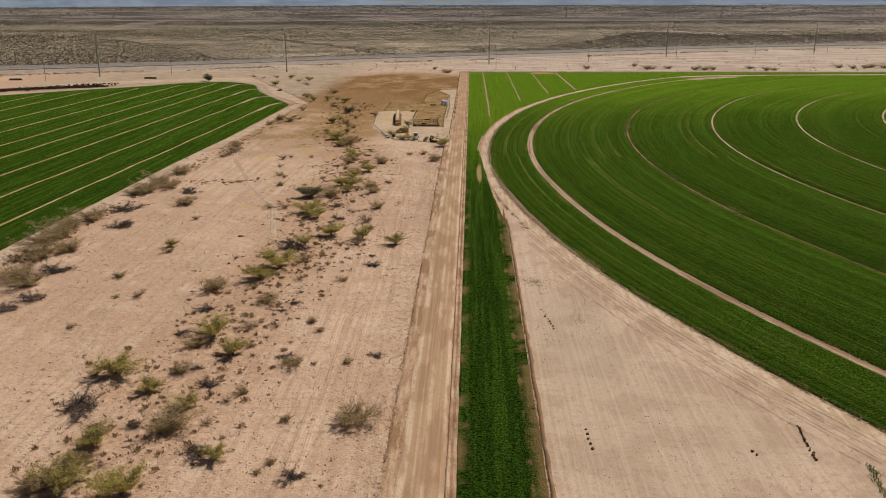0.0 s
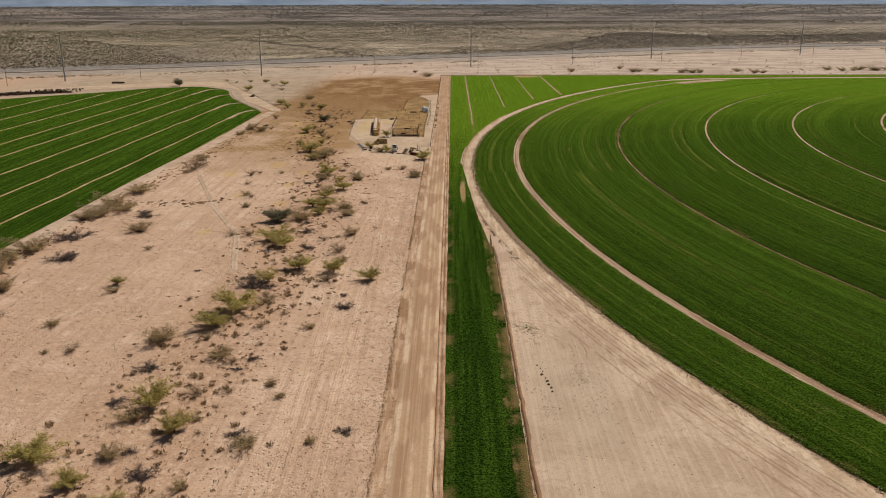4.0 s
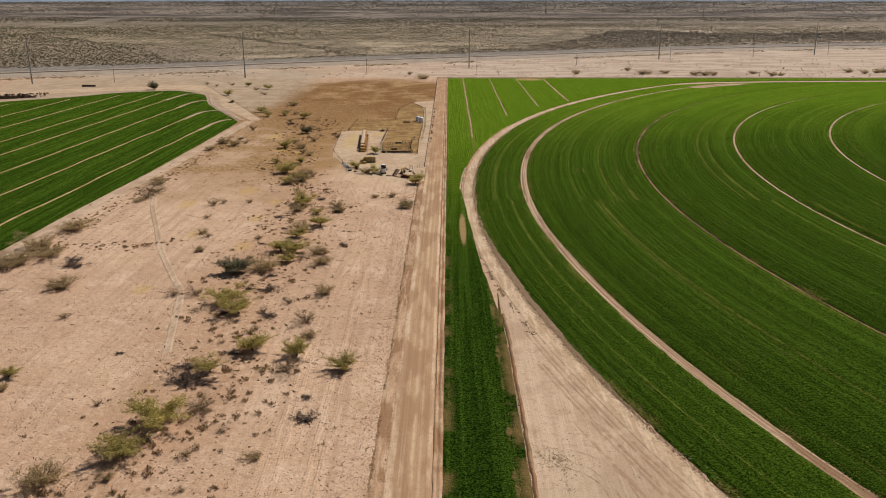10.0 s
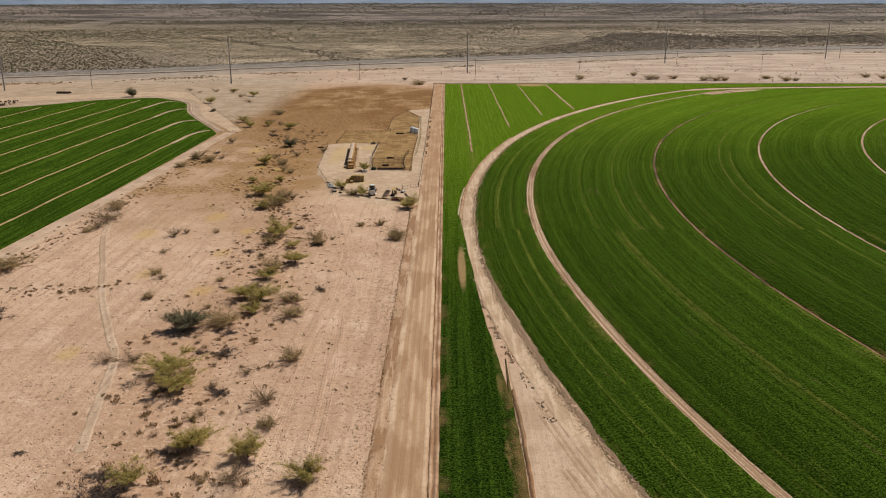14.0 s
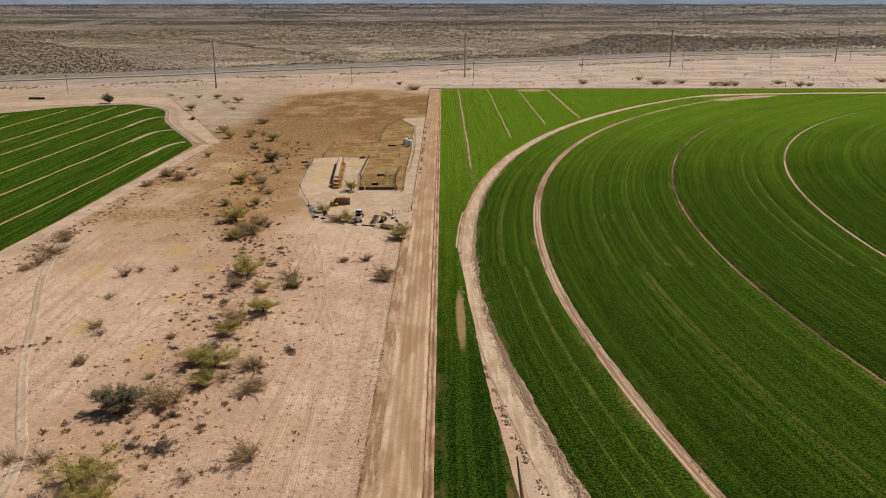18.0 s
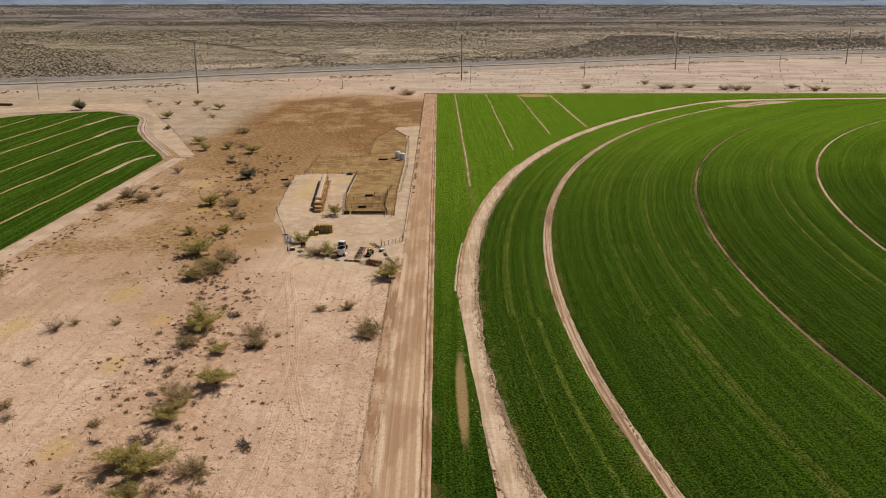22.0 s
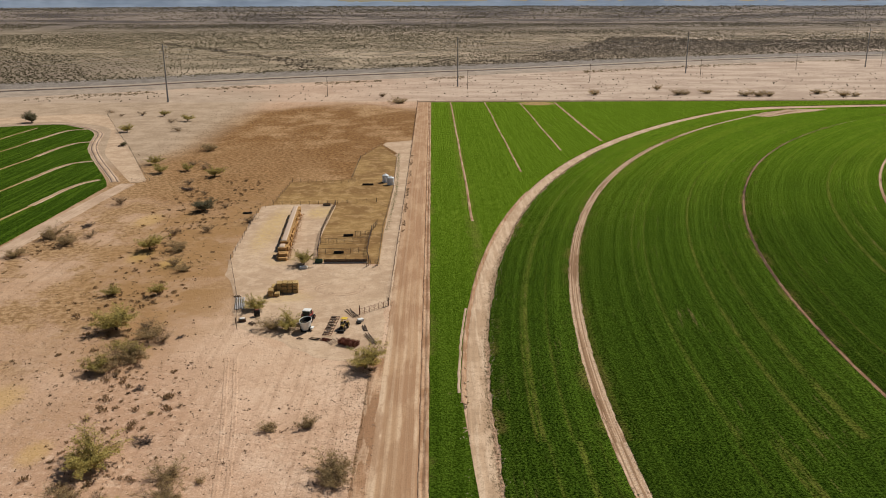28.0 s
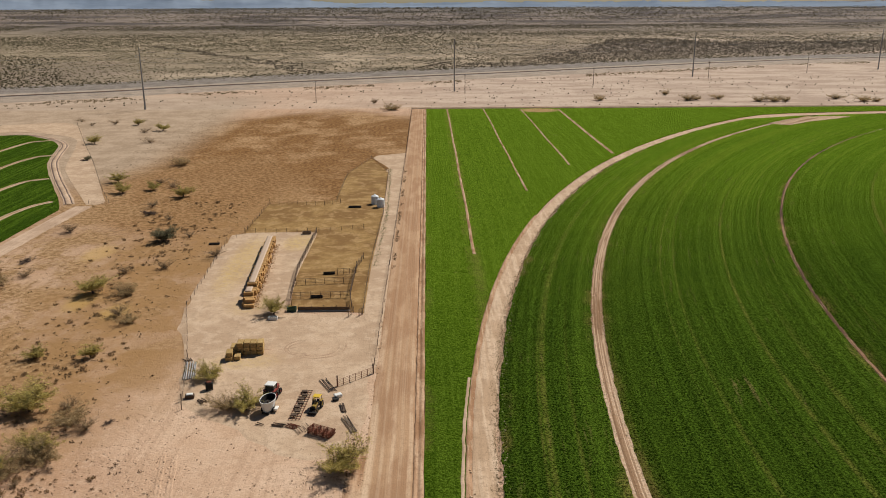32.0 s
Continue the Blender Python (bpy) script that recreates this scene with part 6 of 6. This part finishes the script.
spikes("dry_tufts", spots, TUFT, "small dry brown tufts scattered over pale soil", "tufts", 7)
spots = []
for i in range(1500):
    t = rng.random()
    y = 90 + 460 * t
    x = wash_x(y) + rng.gauss(0, 8)
    if -108 < x < -14 and (x < -56 or y < 385) and noise.noise((x * 0.07, y * 0.05, 7.0)) > -0.1:
        spots.append((x, y, rough_ground(x, y), 0.35 + 1.0 * rng.random() ** 2.2))
for i in range(700):
    y = rng.uniform(180, 480)
    x = lerp_table([(180, -121), (282, -117), (336, -115), (405, -111), (490, -108)], y) + rng.gauss(2.0, 2.6)
    spots.append((x, y, rough_ground(x, y), 0.25 + 0.7 * rng.random() ** 2))
for i in range(90):
    x = rng.uniform(-112, -76)
    spots.append((x, 302 + max(0, x + 86) * 0.8 + rng.gauss(0, 2.2), 0.0, 0.3 + 0.8 * rng.random() ** 2))
for i in range(120):
    x, y = rng.gauss(-62, 9), rng.uniform(390, 520)
    if x < -55:
        spots.append((x, y, rough_ground(x, y), rng.uniform(0.2, 0.5)))
dark_spots = []
for i in range(420):
    y = rng.uniform(90, 420)
    x = wash_x(y) + rng.gauss(4, 12)
    if -100 < x < -12 and (x < -46 or y < 388):
        for j in range(rng.randrange(1, 4)):
            px, py = x + rng.gauss(0, 0.8), y + rng.gauss(0, 0.8)
            dark_spots.append((px, py, rough_ground(px, py), 0.25 + 0.5 * rng.random() ** 2))
spikes("dark_tufts", dark_spots, leaf_material("dark_stubble", (0.075, 0.045, 0.028), (0.16, 0.10, 0.06)), "low dark clumps of dead grass on bare soil", "tufts", 22)
spikes("low_scrub", spots, SCRUB_TUFT, "low dark brown scrub tufts along the wash", "scrub", 48)
spots = [(x, y, rough_ground(x, y), rng.choice((0.1, 0.14, 0.2, 0.3))) for x, y in ((rng.uniform(-112, -9.5), rng.uniform(85, 400)) for _ in range(6500))]
spots += [(p[0] + rng.gauss(0, 0.3), p[1], 0.0, rng.uniform(0.1, 0.3)) for p in ((-7.7, rng.uniform(85, 780)) for _ in range(1200))]
lumps("soil_clods", spots, CLOD, "small clods and stones on bare soil", "clods", 0.55)
spots = []
for i in range(5200):
    a = radians(rng.uniform(150, 210))
    r = 519.9 + abs(rng.gauss(0, 0.5)) - 0.3
    spots.append((PIVOT.x + r * math.cos(a), PIVOT.y + r * math.sin(a), 0.05, rng.uniform(0.2, 0.55)))
for i in range(3600):
    a = radians(rng.uniform(146, 212))
    r = 501.0 + rng.choice((-1, 1)) * (1.55 + rng.gauss(0, 0.25))
    spots.append((PIVOT.x + r * math.cos(a), PIVOT.y + r * math.sin(a), 0.2, rng.uniform(0.2, 0.5)))
for i in range(2200):
    a = radians(rng.uniform(148, 205))
    r = 452.5 + rng.choice((-1, 1)) * (0.7 + rng.gauss(0, 0.15))
    spots.append((PIVOT.x + r * math.cos(a), PIVOT.y + r * math.sin(a), 0.2, rng.uniform(0.2, 0.45)))
for i in range(5200):
    a = radians(rng.uniform(168, 205))
    r = 520.2 + abs(rng.gauss(0, 0.6))
    if noise.noise((a * 260, r, 2.0)) > -0.15:
        spots.append((PIVOT.x + r * math.cos(a), PIVOT.y + r * math.sin(a), 0.08, rng.uniform(0.12, 0.36)))
for i in range(2500):
    spots.append((1.1 + rng.gauss(0, 0.12), rng.uniform(85, 780), 0.1, rng.uniform(0.15, 0.4)))
for i in range(1800):
    spots.append((14.1 + rng.gauss(0, 0.25), rng.uniform(85, 250), 0.05, rng.uniform(0.15, 0.45)))
edge = []
for i in range(4200):
    a = radians(rng.uniform(146, 214))
    r = 519.5 + rng.gauss(0, 0.55)
    edge.append((PIVOT.x + r * math.cos(a), PIVOT.y + r * math.sin(a), 0.2 if r < 519.3 else 0.02, rng.uniform(0.12, 0.36)))
for i in range(3000):
    a = radians(rng.uniform(184, 197))
    y = PIVOT.y + 519 * math.sin(a)
    r = 519.6 + drift(519.3, y) * rng.random() + rng.gauss(0, 0.25)
    edge.append((PIVOT.x + r * math.cos(a), PIVOT.y + r * math.sin(a), 0.03, rng.uniform(0.1, 0.32)))
for i in range(700):
    a = radians(rng.uniform(177, 193))
    r = 524.3 + rng.gauss(0, 0.35)
    if noise.noise((a * 90, 0, 3)) > -0.05:
        edge.append((PIVOT.x + r * math.cos(a), PIVOT.y + r * math.sin(a), 0.1, rng.uniform(0.15, 0.5)))
for i in range(260):
    a = radians(rng.uniform(150, 190))
    r = 523.9 + abs(rng.gauss(0, 0.4)) * (1.0 if noise.noise((a * 60, 0, 0)) > -0.1 else 0.3)
    edge.append((PIVOT.x + r * math.cos(a), PIVOT.y + r * math.sin(a), 0.08, rng.uniform(0.1, 0.3)))
for i in range(2200):
    a = radians(rng.uniform(146, 214))
    r = 501.0 + rng.choice((-1, 1)) * (1.4 - abs(rng.gauss(0, 0.3)))
    edge.append((PIVOT.x + r * math.cos(a), PIVOT.y + r * math.sin(a), 0.08, rng.uniform(0.12, 0.34)))
lumps("edge_clods", edge, PALE_CLOD, "loose brown clods along the tracks and field edge", "clods", 0.6)
weeds = []
for cx, cy, sx, sy, n in ((18.2, 190, 1.6, 1.4, 260), (20.5, 188, 2.2, 1.0, 90), (19.5, 183, 0.8, 2.0, 60), (26, 166, 1.0, 3.0, 110), (19, 155, 1.2, 4, 60), (28, 158, 3.0, 5.0, 120)):
    for i in range(n):
        weeds.append((rng.gauss(cx, sx), rng.gauss(cy, sy), 0.05, rng.uniform(0.12, 0.34)))
for i in range(60):
    t = i / 59
    weeds.append((62.0 - 1.6 * t + rng.gauss(0, 0.25), 108.5 - 9 * t, 0.05, rng.uniform(0.5, 1.0)))
spikes("fallow_weeds", weeds, leaf_material("weed_leaves", (0.12, 0.15, 0.05), (0.25, 0.27, 0.11)), "small green weeds on the fallow corner", "weeds", 9)
dark = []
for x0, y0, x1, y1, n in ((55.9, 120, 54.8, 109.8, 16), (19.0, 171, 20.6, 160, 9), (21.6, 118, 21.8, 112, 5), (46, 112, 46.4, 111, 2)):
    for i in range(n):
        t = i / (n - 1)
        dark.append((x0 + (x1 - x0) * t + rng.gauss(0, 0.12), y0 + (y1 - y0) * t, 0.05, rng.uniform(0.3, 0.6)))
for i in range(700):
    x = rng.uniform(15, 70)
    y = rng.uniform(92, 215)
    if math.hypot(x - PIVOT.x, y - PIVOT.y) > 526:
        dark.append((x, y, 0.04, rng.uniform(0.08, 0.2)))
lumps("fallow_clods", dark, plain("damp_clods", (0.16, 0.10, 0.06), 0.95, 0, 0.3, 3.0), "rows of dark damp clods on the fallow corner", "clods", 0.6)
spikes("crop_edge_weeds", spots, DULL_TUFT, "dry weeds and straggling crop along the field edge", "weeds", 5)
spots = []
tries = 0
while len(spots) < 36000 and tries < 600000:
    tries += 1
    x, y = rng.uniform(1.6, 230), rng.uniform(95, 520)
    if x > 40 + 0.62 * y:
        continue
    r = math.hypot(x - PIVOT.x, y - PIVOT.y)
    inside = (r < R_CROP - 0.4 and all(abs(r - t) > 2.0 for t in TRACKS) and y < y_top(x) - 1) or (x < 12.5 and y < 240) or (r > 527.5 and x > 1.7 and 300 < y < 792)
    if inside:
        spots.append((x, y, 0.22, rng.uniform(0.25, 0.5)))
spikes("crop_tufts", spots, GREEN_TUFT, "uneven leafy tops of the green crop", "crop", 3)
spots = []
for i in range(900):
    y = rng.uniform(478, 604)
    x = lerp_table([(478, -11.9), (531, -11.3), (604, -13.2)], y) + rng.gauss(0.3, 0.35)
    spots.append((x, y, 0.07, rng.uniform(0.2, 0.5)))
spikes("fed_hay", spots, leaf_material("fresh_hay", (0.16, 0.19, 0.07), (0.30, 0.31, 0.15)), "pale green hay spread along the feed fence", "hay", 6)
# clumps along the near foot of the railway bank, and the scrub plain behind it
spots = []
foot = beside(rail, 40)
for a, b in zip(foot, foot[1:]):
    if -700 < a.x < 1000:
        for i in range(int((b - a).length / 0.6)):
            p = a.lerp(b, rng.random()) + Vector((rng.gauss(0, 2.2), rng.gauss(0, 6.5)))
            if noise.noise((p.x * 0.02, p.y * 0.02, 1.0)) > -0.1:
                spots.append((p.x, p.y, 0.0, rng.uniform(1.0, 2.6)))
spikes("railside_scrub", spots, RAILSCRUB, "line of olive scrub along the foot of the railway bank", "scrub", 12)
THICKET = leaf_material("thicket_leaves", (0.12, 0.098, 0.07), (0.24, 0.19, 0.14))
EAST_LOW = [(0, 1125), (106, 1160), (206, 1212), (320, 1275), (473, 1375), (610, 1400), (900, 1470), (1400, 1560)]
EAST_HIGH = [(0, 1190), (100, 1240), (200, 1420), (320, 1750), (400, 1800), (480, 1640), (700, 1660), (1000, 1740), (1400, 1800)]
WEST_HIGH = [(-900, 1700), (-607, 1480), (-497, 1350), (-356, 1120), (-284, 950), (-250, 900)]
WASH_LINE = [(-440, 1594), (-344, 1470), (-256, 1366), (-201, 1270), (-135, 1143), (-85, 1103)]
FAR_WASH = [(-871, 2028), (-957, 2496), (-946, 2751), (-950, 3077)]


def thick_cover(x, y):
    """How much denser the brush grows: thickets by the railway, along washes and in the east."""
    d = 0.0
    y += 70 * noise.noise((x * 0.006, y * 0.006, 2.0)) + 40 * noise.noise((x * 0.02, y * 0.02, 6.0))
    if 0 < x < 1400 and lerp_table(EAST_LOW, x) < y < lerp_table(EAST_HIGH, x):
        d = 1.0
    if x < -250 and y < lerp_table(WEST_HIGH, x):
        d = max(d, 0.6)
    if y < lerp_table(rail_mid, x) + 150:
        d = max(d, 0.55)
    for line in (WASH_LINE, FAR_WASH):
        ys = [p[1] for p in line]
        if min(ys) < y < max(ys) and abs(x - float(np.interp(y, sorted(ys), [p[0] for p in sorted(line, key=lambda q: q[1])]))) < (14 if line is WASH_LINE else 40):
            d = max(d, 0.9)
    return d


def scrub_cover(name, count, near, far, power, mat, label, wanted):
    vs, fs = [], []
    made = 0
    while made < count:
        y = near + (far - near) * rng.random() ** power
        x = math.tan(rng.uniform(-0.60, 0.60)) * y
        if y < lerp_table(rail_mid, x) + 84:
            continue
        thick = thick_cover(x, y)
        dens = 0.7 * noise.noise((x * 0.0022, y * 0.0040, 4.0)) + 0.5 * noise.noise((x * 0.009, y * 0.014, 8.0)) + 1.3 * thick
        if (thick >= 0.7) != wanted or dens + rng.uniform(-0.5, 0.5) < -0.15:
            continue
        made += 1
        s = rng.uniform(0.5, 1.15) * (1.25 if thick > 0.5 else 1.0) * (1.0 + max(0.0, y - 1300) / 900)
        z = rough_ground(x, y)
        k = len(vs)
        for i in range(5):
            t = i * 1.2566 + rng.uniform(-0.4, 0.4)
            vs.append((x + s * math.cos(t), y + s * math.sin(t), z + s * rng.uniform(-0.1, 0.4)))
        vs.append((x + rng.uniform(-0.4, 0.4) * s, y + rng.uniform(-0.4, 0.4) * s, z + s * rng.uniform(0.6, 0.95)))
        fs.extend((k + i, k + (i + 1) % 5, k + 5) for i in range(5))
    tagged(new(name, mesh(name, vs, fs, mat)), label, "scrub", "", "stuff")


scrub_cover("scrub_plain", 68000, 880, 2600, 1.1, SCRUB, "grey-green desert scrub spread over the far plain", False)
scrub_cover("distant_scrub", 26000, 2300, 4700, 0.8, SCRUB, "faint desert scrub towards the horizon", False)
scrub_cover("scrub_thicket", 17000, 900, 1850, 0.9, THICKET, "dark dense thickets along washes on the far plain", True)
spots = []
for t in np.linspace(0, 1, 900):
    p = Vector((-470 + 184 * t, 530 + 134 * t))
    spots.append((p.x + rng.gauss(0, 3), p.y + rng.gauss(0, 3), rng.uniform(0.3, 2.4), rng.uniform(0.6, 1.6)))
lumps("compost_clods", spots, HEAP, "dark lumps on the compost heap", "compost", 0.7)
spots = [(x, y, rough_ground(x, y), rng.uniform(0.4, 1.3)) for x, y in ((rng.uniform(-320, 520), rng.uniform(806, 1010)) for _ in range(900)) if y < 0.47 * x + 960 and y > 806]
lumps("sand_scrub", spots, SCRUB, "small dark scrub dots on pale sand", "scrub", 0.6)
